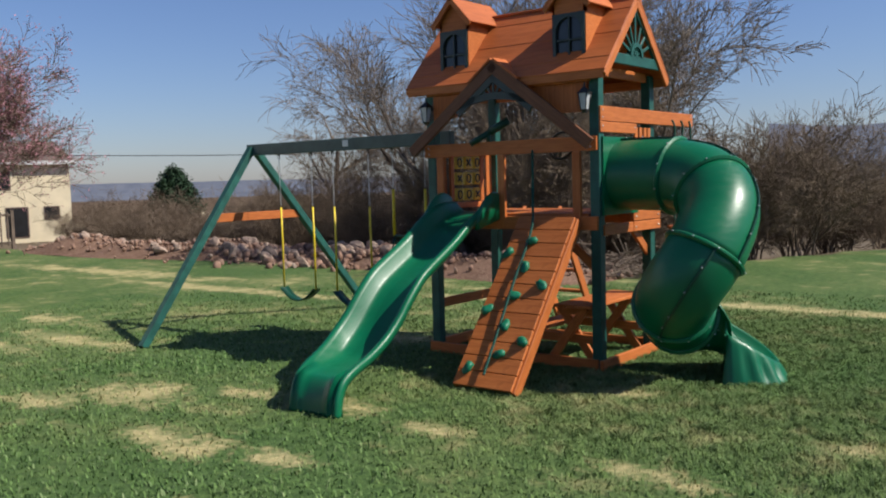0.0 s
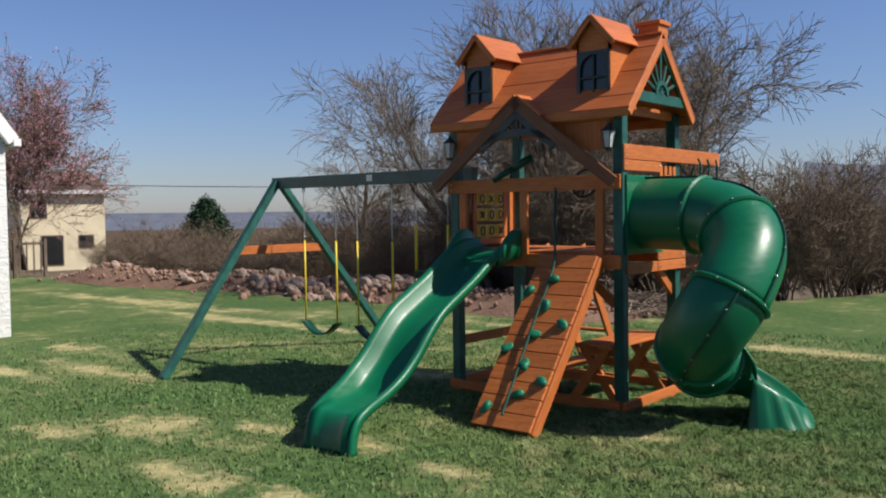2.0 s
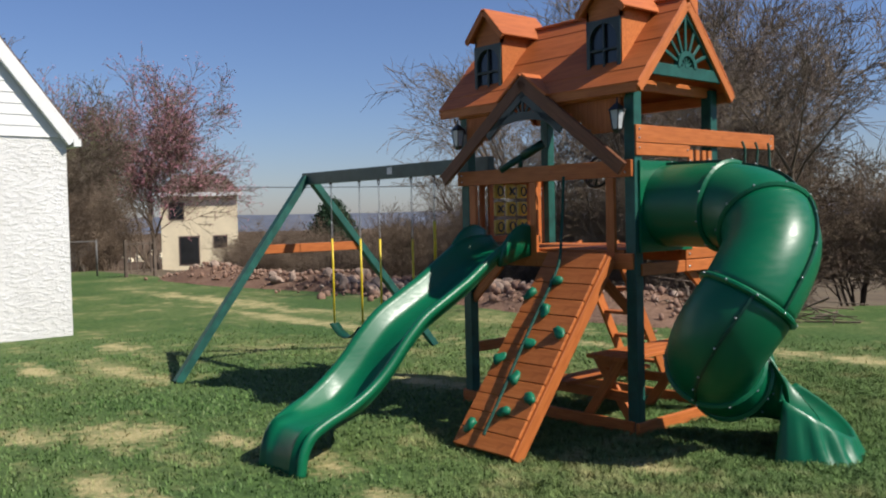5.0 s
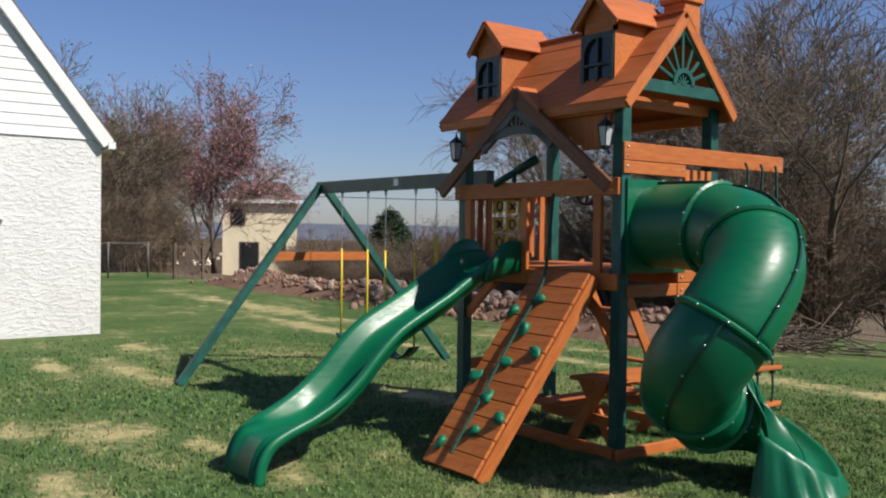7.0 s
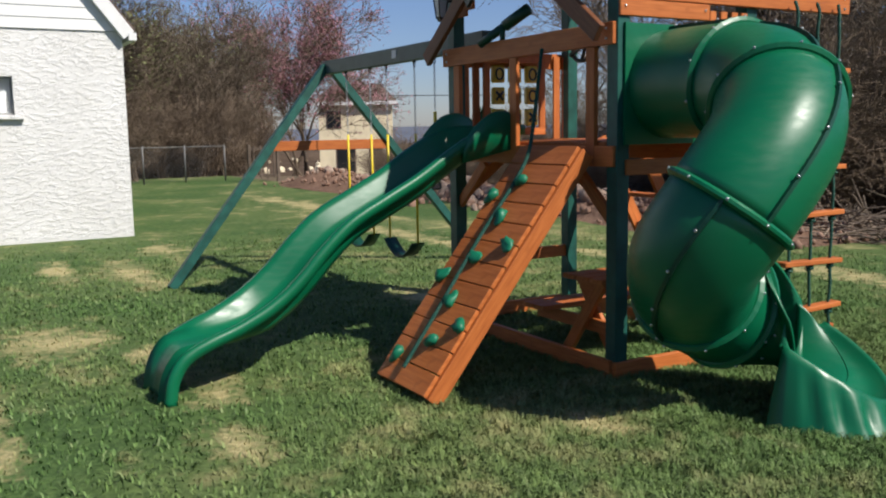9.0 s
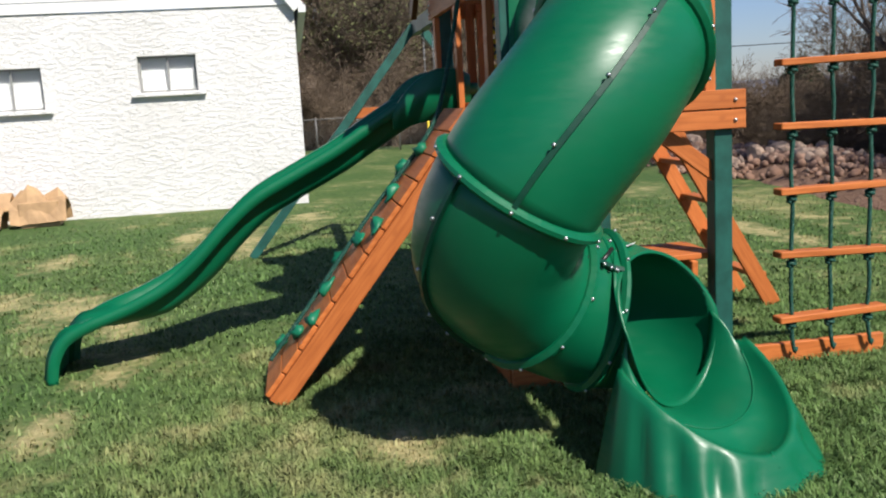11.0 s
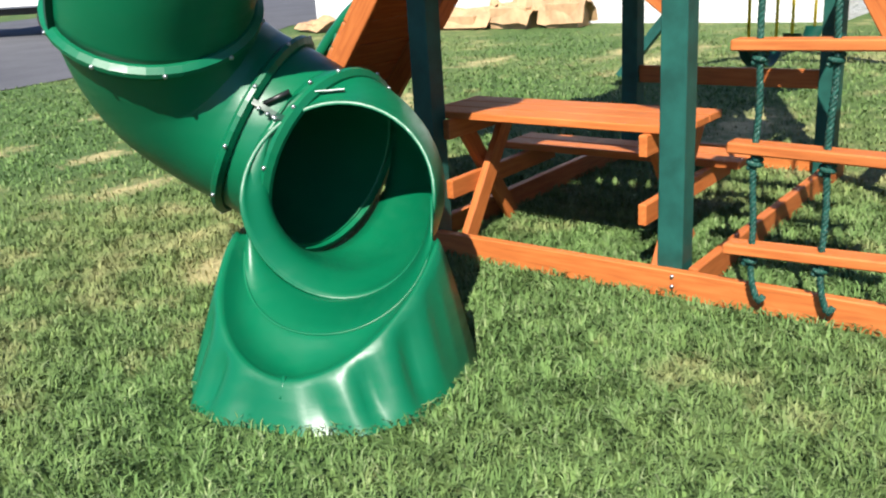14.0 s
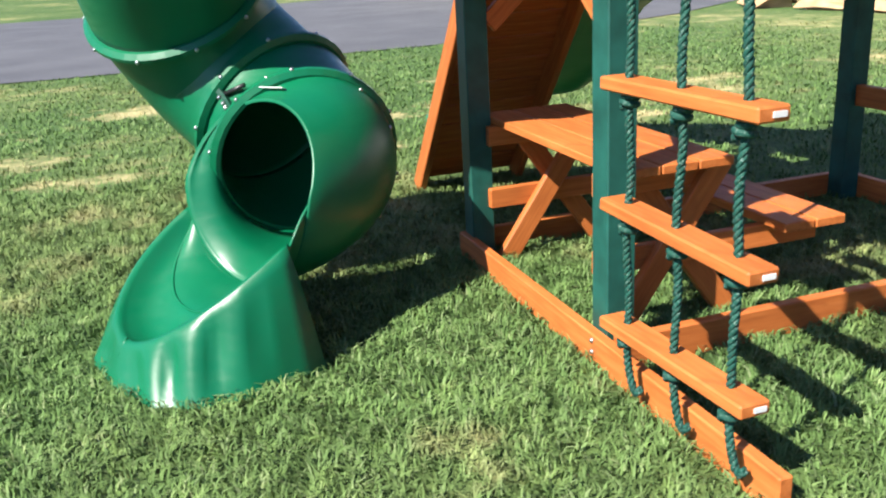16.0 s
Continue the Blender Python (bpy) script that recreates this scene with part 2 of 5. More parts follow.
def soil():
    a = Mat("red_brown_earth", 0.95, 0, 0.1)
    n, f = a.noise(a.world_coords(), 1.1, 5), a.noise(a.world_coords(), 14, 5, 0.65)
    c = a.ramp(n, (0.3, (0.15, 0.085, 0.055)), (0.7, (0.27, 0.165, 0.115)))
    c = a.mix(0.5, c, a.ramp(f, (0.3, (0.11, 0.06, 0.04)), (0.7, (0.36, 0.235, 0.17))))
    return a.color(c).bump(f, 0.9, 0.05).m


M["soil"] = soil()


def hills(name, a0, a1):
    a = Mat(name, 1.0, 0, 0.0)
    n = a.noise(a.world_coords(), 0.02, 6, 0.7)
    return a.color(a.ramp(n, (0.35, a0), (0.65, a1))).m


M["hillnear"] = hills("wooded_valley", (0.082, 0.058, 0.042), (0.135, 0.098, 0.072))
# distant woods: the blue haze of the air is painted into this colour
M["hillhaze"] = hills("hazed_ridge", (0.11, 0.125, 0.165), (0.15, 0.165, 0.205))


# ---- builders ----
WORLD = {}


def thing(name, loc, label, category, group="", kind="", rz=0):
    ob = new(name)
    ob.empty_display_size = 0.1
    ob.matrix_basis = pose(*loc, 0, 0, rz)
    WORLD[ob.name] = ob.matrix_basis.copy()
    return tagged(ob, label, category, group, kind)


def mesh_of(bm, mat, smooth=False, name="mesh"):
    me = bpy.data.meshes.new(name)
    bm.to_mesh(me)
    bm.free()
    me.materials.append(M[mat] if isinstance(mat, str) else mat)
    if smooth:
        me.shade_smooth()
    return me


def put(name, me, m, parent=None, label=""):
    """Links mesh data as one object at the world pose m, under parent if given."""
    ob = new(name, me)
    if parent is not None:
        ob.parent = parent
        ob.matrix_basis = WORLD[parent.name].inverted() @ m
    else:
        ob.matrix_basis = m
    WORLD[ob.name] = m.copy()
    if label:
        ob["label"] = label
    return ob


def part(name, bm, mat, parent=None, label="", smooth=False, m=None):
    """Links a bmesh, written in world metres, as one mesh object."""
    return put(name, mesh_of(bm, mat, smooth, name), m or Matrix.Identity(4), parent, label)


def add_box(bm, size, m=None, bevel=0.0):
    geo = bmesh.ops.create_cube(bm, size=1.0, matrix=(m or Matrix.Identity(4)) @ Matrix.Diagonal((*size, 1)))
    if bevel:
        edges = list({e for v in geo["verts"] for e in v.link_edges})
        bmesh.ops.bevel(bm, geom=edges, offset=bevel, segments=1, affect="EDGES", profile=0.5)


BOARDS = {}


def board_mesh(length, width, thick, mat, bevel=0.004):
    key = (round(length, 3), round(width, 3), round(thick, 3), mat, bevel)
    if key not in BOARDS:
        bm = bmesh.new()
        add_box(bm, (length, width, thick), None, bevel)
        BOARDS[key] = mesh_of(bm, mat, False, "board")
    return BOARDS[key]


def span(p0, p1, up):
    """A pose at the middle of p0 to p1, x along it and z near up; and the length."""
    p0, p1 = Vector(p0), Vector(p1)
    x = (p1 - p0).normalized()
    y = Vector(up).cross(x).normalized()
    z = x.cross(y)
    m = Matrix((x, y, z)).transposed().to_4x4()
    m.translation = (p0 + p1) / 2
    return m, (p1 - p0).length


def board(name, p0, p1, width, thick, up=(0, 0, 1), mat="cedar", parent=None, label="", bevel=0.004):
    """A plank from p0 to p1; thick is measured along up, width across it."""
    m, length = span(p0, p1, up)
    return put(name, board_mesh(length, width, thick, mat, bevel), m, parent, label)


def sweep(bm, pts, radius, sides=8, cap=True, closed=False):
    """A round bar along points; radius is a number or one for each point."""
    pts = [Vector(p) for p in pts]
    rs = radius if isinstance(radius, (list, tuple)) else [radius] * len(pts)
    rings, ref = [], None
    for i, p in enumerate(pts):
        a = pts[(i + 1) % len(pts)] if closed or i + 1 < len(pts) else p
        b = pts[i - 1] if closed or i else p
        d = (a - b).normalized()
        if ref is None:
            ref = d.orthogonal().normalized()
        ref = (ref - d * ref.dot(d)).normalized()
        side = d.cross(ref)
        rings.append([bm.verts.new(p + rs[i] * (math.cos(k * math.tau / sides) * ref + math.sin(k * math.tau / sides) * side)) for k in range(sides)])
    pairs = list(zip(rings, rings[1:])) + ([(rings[-1], rings[0])] if closed else [])
    for r0, r1 in pairs:
        for k in range(sides):
            bm.faces.new((r0[k], r0[(k + 1) % sides], r1[(k + 1) % sides], r1[k]))
    if cap and not closed:
        bm.faces.new(rings[0][::-1])
        bm.faces.new(rings[-1])
    return rings


def rod(name, pts, radius, mat, parent=None, label="", sides=8):
    bm = bmesh.new()
    sweep(bm, pts, radius, sides)
    return part(name, bm, mat, parent, label, True)


def cord(name, pts, radius, parent, pitch=0.055):
    """A laid rope of three strands twisted along points."""
    pts = [Vector(p) for p in pts]
    line = [pts[0]]
    for p, q in zip(pts, pts[1:]):
        k = max(1, round((q - p).length / 0.009))
        line += [p.lerp(q, (i + 1) / k) for i in range(k)]
    bm = bmesh.new()
    for strand in range(3):
        out, gone, ref = [], 0.0, None
        for i, p in enumerate(line):
            d = (line[min(i + 1, len(line) - 1)] - line[max(i - 1, 0)]).normalized()
            ref = d.orthogonal().normalized() if ref is None else (ref - d * ref.dot(d)).normalized()
            gone += (p - line[i - 1]).length if i else 0.0
            a = math.tau * (gone / pitch + strand / 3)
            out.append(p + radius * 0.52 * (math.cos(a) * ref + math.sin(a) * d.cross(ref)))
        sweep(bm, out, radius * 0.56, 5)
    return part(name, bm, "rope", parent, "", True)


def catmull(pts, n):
    pts = [Vector(p) for p in pts]
    pts = [2 * pts[0] - pts[1]] + pts + [2 * pts[-1] - pts[-2]]
    out = []
    for i in range(1, len(pts) - 2):
        a, b, c, d = pts[i - 1 : i + 3]
        for k in range(n):
            t = k / n
            out.append(0.5 * (2 * b + (c - a) * t + (2 * a - 5 * b + 4 * c - d) * t * t + (3 * b - a - 3 * c + d) * t**3))
    return out + [pts[-2]]


def grid_faces(bm, rows, closed=False):
    """Quads between rows of points."""
    vs = [[bm.verts.new(p) for p in row] for row in rows]
    for a, b in zip(vs, vs[1:]):
        n = len(a)
        for k in range(n if closed else n - 1):
            bm.faces.new((a[k], a[(k + 1) % n], b[(k + 1) % n], b[k]))
    return vs


def bolt_mesh():
    bm = bmesh.new()
    bmesh.ops.create_cone(bm, cap_ends=True, segments=8, radius1=0.010, radius2=0.006, depth=0.010)
    return mesh_of(bm, "steel", True, "bolt")


BOLT = bolt_mesh()


def bolt(p, normal, parent, scale=1.0):
    m = Vector(normal).to_track_quat("Z", "Y").to_matrix().to_4x4()
    m.translation = Vector(p)
    return put("bolt", BOLT, m @ Matrix.Diagonal((scale, scale, scale, 1)), parent)


# ---- ground ----
def edge_of_lawn(x):
    if x < -7:
        return 6.3
    return 6.3 + (x + 7) * 0.8 if x < -3 else 9.5 + (x + 3) * 2.0 if x < 1 else 17.5


def ground_height(x, y):
    s = max(0.0, y - edge_of_lawn(x) - 0.5, (-x - 30) * 0.8 if y > -4 else 0)
    drop = 0.1 * min(s, 45) + 0.05 * max(0, min(s - 45, 500))
    return -drop + (0.25 * noise.noise((x * 0.15, y * 0.15, 3)) * min(1, s / 6) if s > 0 else 0.0)


def build_ground():
    def steps(a, b):
        near = list(np.arange(a, b + 0.01, 0.8))
        out = [b + 1.5 * 1.22**k for k in range(1, 38)]
        return [a + b - v for v in reversed(out)] + near + out

    xs, ys = [v for v in steps(-34, 14) if abs(v) < 3500], [v for v in steps(-12, 24) if abs(v) < 3500]
    bm = bmesh.new()
    vs = [[bm.verts.new((x, y, ground_height(x, y))) for x in xs] for y in ys]
    for j in range(len(ys) - 1):
        for i in range(len(xs) - 1):
            f = bm.faces.new((vs[j][i], vs[j][i + 1], vs[j + 1][i + 1], vs[j + 1][i]))
            c = f.calc_center_median()
            far = math.hypot(c.x, c.y) > 150
            f.material_index = 2 if far else (1 if c.y > edge_of_lawn(c.x) + 0.3 or (c.x < -30 and c.y > 0) else 0)
            f.smooth = True
    me = mesh_of(bm, "lawn")
    me.materials.append(M["brush"])
    me.materials.append(M["hillnear"])
    return tagged(put("ground", me, Matrix.Identity(4)), "green lawn with straw-coloured thin patches running into brush", "lawn", kind="structure")


build_ground()


def np_mesh(name, verts, faces, mat):
    """A mesh from arrays of corners and equal-sided faces."""
    me = bpy.data.meshes.new(name)
    k = faces.shape[1]
    me.vertices.add(len(verts))
    me.vertices.foreach_set("co", verts.astype(np.float32).ravel())
    me.loops.add(faces.size)
    me.loops.foreach_set("vertex_index", faces.astype(np.int32).ravel())
    me.polygons.add(len(faces))
    me.polygons.foreach_set("loop_start", np.arange(0, faces.size, k, dtype=np.int32))
    me.polygons.foreach_set("loop_total", np.full(len(faces), k, dtype=np.int32))
    me.update(calc_edges=True)
    me.materials.append(M[mat])
    return me


def build_grass():
    """Single blades, thick near the playset and thinner over the open lawn."""
    rng = np.random.default_rng(4)
    sets = [((1.7, 0.9), 2.2, 3.9, 430000, 0.020, 0.052, 0.0026), ((-0.8, -1.6), 4.5, 9.5, 260000, 0.02, 0.046, 0.0052)]
    vs, count = [], 0
    for (cx, cy), r0, r1, n, h0, h1, w in sets:
        rad, ang = r1 * np.sqrt(rng.random(n)), rng.uniform(0, math.tau, n)
        p = np.stack([cx + rad * np.cos(ang), cy + rad * np.sin(ang)], 1)
        keep = rng.random(n) < np.clip((r1 - rad) / (r1 - r0), 0, 1)
        keep &= ~((p[:, 0] < -10.9) | (p[:, 1] < -8.6) | (p[:, 1] > 6.2))
        for bx, by, rx, ry in BARE:
            d = np.hypot((p[:, 0] - bx) / rx, (p[:, 1] - by) / ry) + rng.normal(0, 0.25, n)
            keep &= ~((d < 1.0) & (rng.random(n) < 0.75))
        clump = np.sin(p[:, 0] * 9 + 2 * np.sin(p[:, 1] * 5)) * np.sin(p[:, 1] * 8 + 2 * np.sin(p[:, 0] * 6))
        keep &= rng.random(n) < 0.75 + 0.25 * clump
        p, clump = p[keep], clump[keep]
        n = len(p)
        swirl = 3.0 * np.sin(p[:, 0] * 23 + 1.7 * np.sin(p[:, 1] * 15)) + 2.6 * np.cos(p[:, 1] * 19 + 1.9 * np.sin(p[:, 0] * 13))
        ang, lean = swirl + rng.normal(0, 1.2, n), rng.uniform(0.4, 1.45, n)
        h = rng.uniform(h0, h1, n) * (1 + 0.25 * clump)
        d = np.stack([np.cos(ang), np.sin(ang)], 1)
        q = np.stack([-d[:, 1], d[:, 0]], 1) * (w * rng.uniform(0.7, 1.3, n))[:, None]
        base = np.zeros((n, 5, 3))
        base[:, 0, :2], base[:, 1, :2] = p - q, p + q
        mid = p + d * (h * lean * 0.3)[:, None]
        base[:, 2, :2], base[:, 3, :2] = mid + q * 0.8, mid - q * 0.8
        base[:, 2:4, 2] = (h * 0.6)[:, None]
        base[:, 4, :2], base[:, 4, 2] = p + d * (h * lean)[:, None], h * (1 - 0.25 * lean)
        base[:, 0:2, 2] = -0.003
        vs.append(base.reshape(-1, 3))
        count += n
    verts = np.concatenate(vs)
    i = np.arange(count)[:, None] * 5
    faces = np.concatenate([i + [0, 1, 2], i + [0, 2, 3], i + [3, 2, 4]])
    tagged(put("grass", np_mesh("grass", verts, faces, "blade"), Matrix.Identity(4)), "short uneven green and straw-tipped lawn grass blades", "grass", kind="stuff")


build_grass()


def build_driveway():
    bm = bmesh.new()
    edge = [(-30, -16.5), (-10.0, -11.6), (-7.5, -9.9), (-5, -8.9), (-2.5, -8.5), (2.4, -8.6), (6, -8.9), (16, -9.2)]
    top = [bm.verts.new((x, y, 0.012)) for x, y in edge]
    low = [bm.verts.new((x, y - 14, 0.012)) for x, y in edge]
    for k in range(len(edge) - 1):
        bm.faces.new((top[k], low[k], low[k + 1], top[k + 1]))
    tagged(part("road", bm, "asphalt"), "dark asphalt driveway beside the lawn", "driveway", kind="structure")


build_driveway()

# ---- play tower ----
W, D, DECK = 1.94, 1.14, 1.5
tower = thing("play_tower", (-1.02, 0.63, 0), "cedar play tower with green posts, plank roof and two dormers", "playset")
for x, y, top in ((0.025, -0.015, 2.86), (-W, 0, 2.86), (-W, D, 2.86), (0.005, D - 0.02, 2.86)):
    board("post", (x, y, 0), (x, y, top), 0.10, 0.10, (0, 1, 0), "greenwood", tower)


def tower_frame():
    rim = 0.13
    for y, s in ((-0.068, -1), (D + 0.068, 1)):
        board("rim_board", (-W - 0.06, y, DECK - 0.09), (0.06, y, DECK - 0.09), 0.035, rim, parent=tower)
    for k in range(2):
        b = board("rim_board", (0.07, 0.615, DECK - 0.055 - 0.105 * k), (0.07, D + 0.09, DECK - 0.055 - 0.105 * k), 0.04, 0.098, parent=tower)
        for y in (0.66, D + 0.03):
            bolt((0.094, y, DECK - 0.06 - 0.105 * k), (1, 0, 0), tower, 1.3)
    board("rim_board", (0.07, 0.0, DECK - 0.16), (0.07, 0.605, DECK - 0.16), 0.04, 0.098, parent=tower)
    board("rim_board", (-W - 0.07, -0.05, DECK - 0.09), (-W - 0.07, D + 0.05, DECK - 0.09), 0.035, rim, parent=tower)
    n = 10
    for k in range(n):
        y = -0.05 + (D + 0.1) * (k + 0.5) / n
        board("deck_board", (-W + 0.055, y, DECK - 0.012), (-0.055, y, DECK - 0.012), (D + 0.1) / n - 0.008, 0.028, parent=tower)
    # ground sills
    board("sill", (0.08, -0.08, 0.045), (0.075, 2.05, 0.045), 0.04, 0.12, mat="cedar", parent=tower)
    board("sill", (-W - 0.05, D + 0.07, 0.05), (0.045, D + 0.07, 0.05), 0.04, 0.12, parent=tower)
    board("sill", (-W - 0.05, -0.07, 0.05), (0.045, -0.07, 0.05), 0.04, 0.12, parent=tower)
    board("sill", (-W - 0.07, -0.05, 0.05), (-W - 0.07, D + 0.05, 0.05), 0.04, 0.12, parent=tower)
    for z in (0.045, 0.085):
        bolt((0.10, D + 0.01, z), (1, 0, 0), tower)
    # low rail between the far posts
    board("cross_rail", (-W, 0.05, 0.52), (-W, D - 0.05, 0.52), 0.04, 0.10, parent=tower)
    # corner braces under the deck
    board("brace", (0.0, D - 0.04, 1.05), (0.0, D - 0.42, DECK - 0.16), 0.085, 0.035, (1, 0, 0), parent=tower)
    board("brace", (-W, 0.04, 1.05), (-W, 0.42, DECK - 0.16), 0.085, 0.035, (1, 0, 0), parent=tower)
    board("brace", (-0.04, 0.0, 1.0), (-0.42, 0.0, DECK - 0.16), 0.085, 0.035, (0, 1, 0), parent=tower)
    board("brace", (-W + 0.04, 0.0, 1.0), (-W + 0.42, 0.0, DECK - 0.16), 0.085, 0.035, (0, 1, 0), parent=tower)


tower_frame()


def tower_rails():
    # front top rail with uprights beside the two openings
    board("rail", (-W - 0.06, -0.075, 2.16), (0.06, -0.075, 2.16), 0.035, 0.135, parent=tower)
    for x in (-1.02, -0.16, -W + 0.14):
        board("rail_upright", (x, -0.072, DECK - 0.15), (x, -0.072, 2.09), 0.035, 0.085, (1, 0, 0), parent=tower)
    for z in (2.13, 2.19):
        bolt((0.0, -0.095, z), (0, -1, 0), tower)
        bolt((-W, -0.095, z), (0, -1, 0), tower)
    # left wall: rail, slats and the game panel opening
    board("rail", (-W - 0.07, -0.05, 2.16), (-W - 0.07, D + 0.05, 2.16), 0.035, 0.13, parent=tower)
    for y in (0.10, 0.20, 1.02, 1.12):
        board("slat", (-W - 0.03, y, DECK - 0.1), (-W - 0.03, y, 2.2), 0.065, 0.022, (1, 0, 0), parent=tower)
    # back wall, open beside the ladder
    board("rail", (-0.62, D + 0.075, 2.16), (0.06, D + 0.075, 2.16), 0.035, 0.13, parent=tower)
    for x in (-0.55, -0.41, -0.27, -0.13):
        board("slat", (x, D + 0.045, DECK - 0.1), (x, D + 0.045, 2.2), 0.065, 0.022, (0, 1, 0), parent=tower)
    # right wall: slats beside the tube panel
    for y in (0.76, 0.86, 0.96, 1.05):
        board("slat", (0.045, y, DECK - 0.1), (0.045, y, 2.33), 0.06, 0.022, (1, 0, 0), parent=tower)
    # ladder arm along the right side, reaching out behind the tower
    board("ladder_arm", (0.072, -0.06, 2.435), (0.072, 2.09, 2.435), 0.04, 0.14, parent=tower)
    board("side_rail", (0.072, -0.06, 2.31), (0.072, 0.69, 2.31), 0.04, 0.10, parent=tower)
    for y in (-0.02, 0.65):
        bolt((0.095, y, 2.32), (1, 0, 0), tower)
    for y in (-0.02, 2.03):
        bolt((0.095, y, 2.47), (1, 0, 0), tower)
        bolt((0.095, y, 2.40), (1, 0, 0), tower)


tower_rails()

RY, RZ, EY, EZ = 0.525, 3.56, -0.15, 2.82


def roof():
    """Lapped roof boards on both slopes, soffit frame and gable ends."""
    n = 6
    for sgn in (-1, 1):
        e = Vector((0, RY + sgn * (RY - EY), EZ))
        r = Vector((0, RY, RZ))
        slope = (r - e)
        nrm = Vector((0, sgn * slope.z, abs(slope.y))).normalized()
        for k in range(n):
            c = e + slope * ((k + 0.5) / n) + nrm * (0.012 + 0.004 * (k % 2))
            board("roof_board", (-2.17, c.y, c.z), (0.2, c.y, c.z), slope.length / n + 0.018, 0.022, nrm, "roofwood", tower, bevel=0.003)
        board("fascia", (-2.15, e.y - sgn * -0.0, EZ - 0.03), (0.18, e.y, EZ - 0.03), 0.03, 0.085, parent=tower)
        # barge boards on both gables
        for x in (-2.15, 0.185):
            board("barge_board", (x, e.y, e.z - 0.05), (x, RY, RZ - 0.05), 0.03, 0.075, nrm, "cedar", tower)
        board("top_plate", (-W, RY + sgn * 0.62, 2.78), (0, RY + sgn * 0.62, 2.78), 0.05, 0.09, parent=tower)
    board("ridge_cap", (-2.17, RY, RZ + 0.02), (0.2, RY, RZ + 0.02), 0.09, 0.025, mat="roofwood", parent=tower)
    board("ridge_beam", (-2.1, RY, RZ - 0.08), (0.14, RY, RZ - 0.08), 0.035, 0.1, parent=tower)
    for x in (-W, 0.0):
        board("tie_beam", (x, -0.1, 2.84), (x, 1.15, 2.84), 0.04, 0.09, parent=tower)


roof()


def sunburst(name, origin, ux, half, height, mat, parent, label, rays=7):
    """A triangular gable panel: base board, two rafters, a fan of rays and a small half disc."""
    o, ux, uz = Vector(origin), Vector(ux), Vector((0, 0, 1))
    nrm = ux.cross(uz)
    panel = thing(name, (0, 0, 0), "", "")
    panel.parent = parent
    panel.matrix_basis = WORLD[parent.name].inverted()
    WORLD[panel.name] = Matrix.Identity(4)
    panel["label"] = label

    def at(u, z, d=0.0):
        return o + ux * u + uz * z + nrm * d

    board("base_board", at(-half, 0.05), at(half, 0.05), 0.03, 0.10, mat=mat, parent=panel)
    for s in (-1, 1):
        p0, p1 = at(s * half, 0.03), at(0, height - 0.03)
        d = (p1 - p0).normalized()
        board("rafter", p0, p1, 0.03, 0.085, nrm.cross(d) * -s, mat, panel)
    hub = at(0, 0.09)
    for k in range(rays):
        a = math.pi * (k + 1) / (rays + 1)
        dirv = ux * math.cos(a) + uz * math.sin(a)
        # length until the rafter
        c, sn = abs(math.cos(a)), math.sin(a)
        reach = (height - 0.12) / (sn + c * (height - 0.05) / half)
        board("ray", hub + dirv * 0.10, hub + dirv * max(0.16, reach), 0.016, 0.030, nrm.cross(dirv), mat, panel)
    bm = bmesh.new()
    for r0, r1, z in ((0.0, 0.03, 0.02), (0.095, 0.135, 0.024)):
        rows = []
        for k in range(17):
            a = math.pi * k / 16
            dv = ux * math.cos(a) + uz * math.sin(a)
            rows.append([hub + dv * r0 - nrm * z, hub + dv * r0 + nrm * z, hub + dv * r1 + nrm * z, hub + dv * r1 - nrm * z])
        grid_faces(bm, rows, True)
    part("arch_ring", bm, mat, panel)
    for k in range(5):
        a = math.pi * (k + 1) / 6
        dirv = ux * math.cos(a) + uz * math.sin(a)
        board("small_ray", hub + dirv * 0.02, hub + dirv * 0.10, 0.02, 0.014, nrm.cross(dirv), mat, panel, bevel=0)
    return panel


sunburst("gable_panel", (0.165, RY, 2.90), (0, 1, 0), 0.53, 0.60, "greenwood", tower, "green sunburst gable panel")
sunburst("gable_panel", (-2.12, RY, 2.90), (0, 1, 0), 0.53, 0.60, "greenwood", tower, "green sunburst gable panel")


def chimney():
    bm = bmesh.new()
    add_box(bm, (0.22, 0.20, 0.36), pose(-0.02, 0.74, 3.52), 0.006)
    add_box(bm, (0.27, 0.25, 0.045), pose(-0.02, 0.74, 3.72), 0.006)
    part("chimney", bm, "cedar", tower)


chimney()


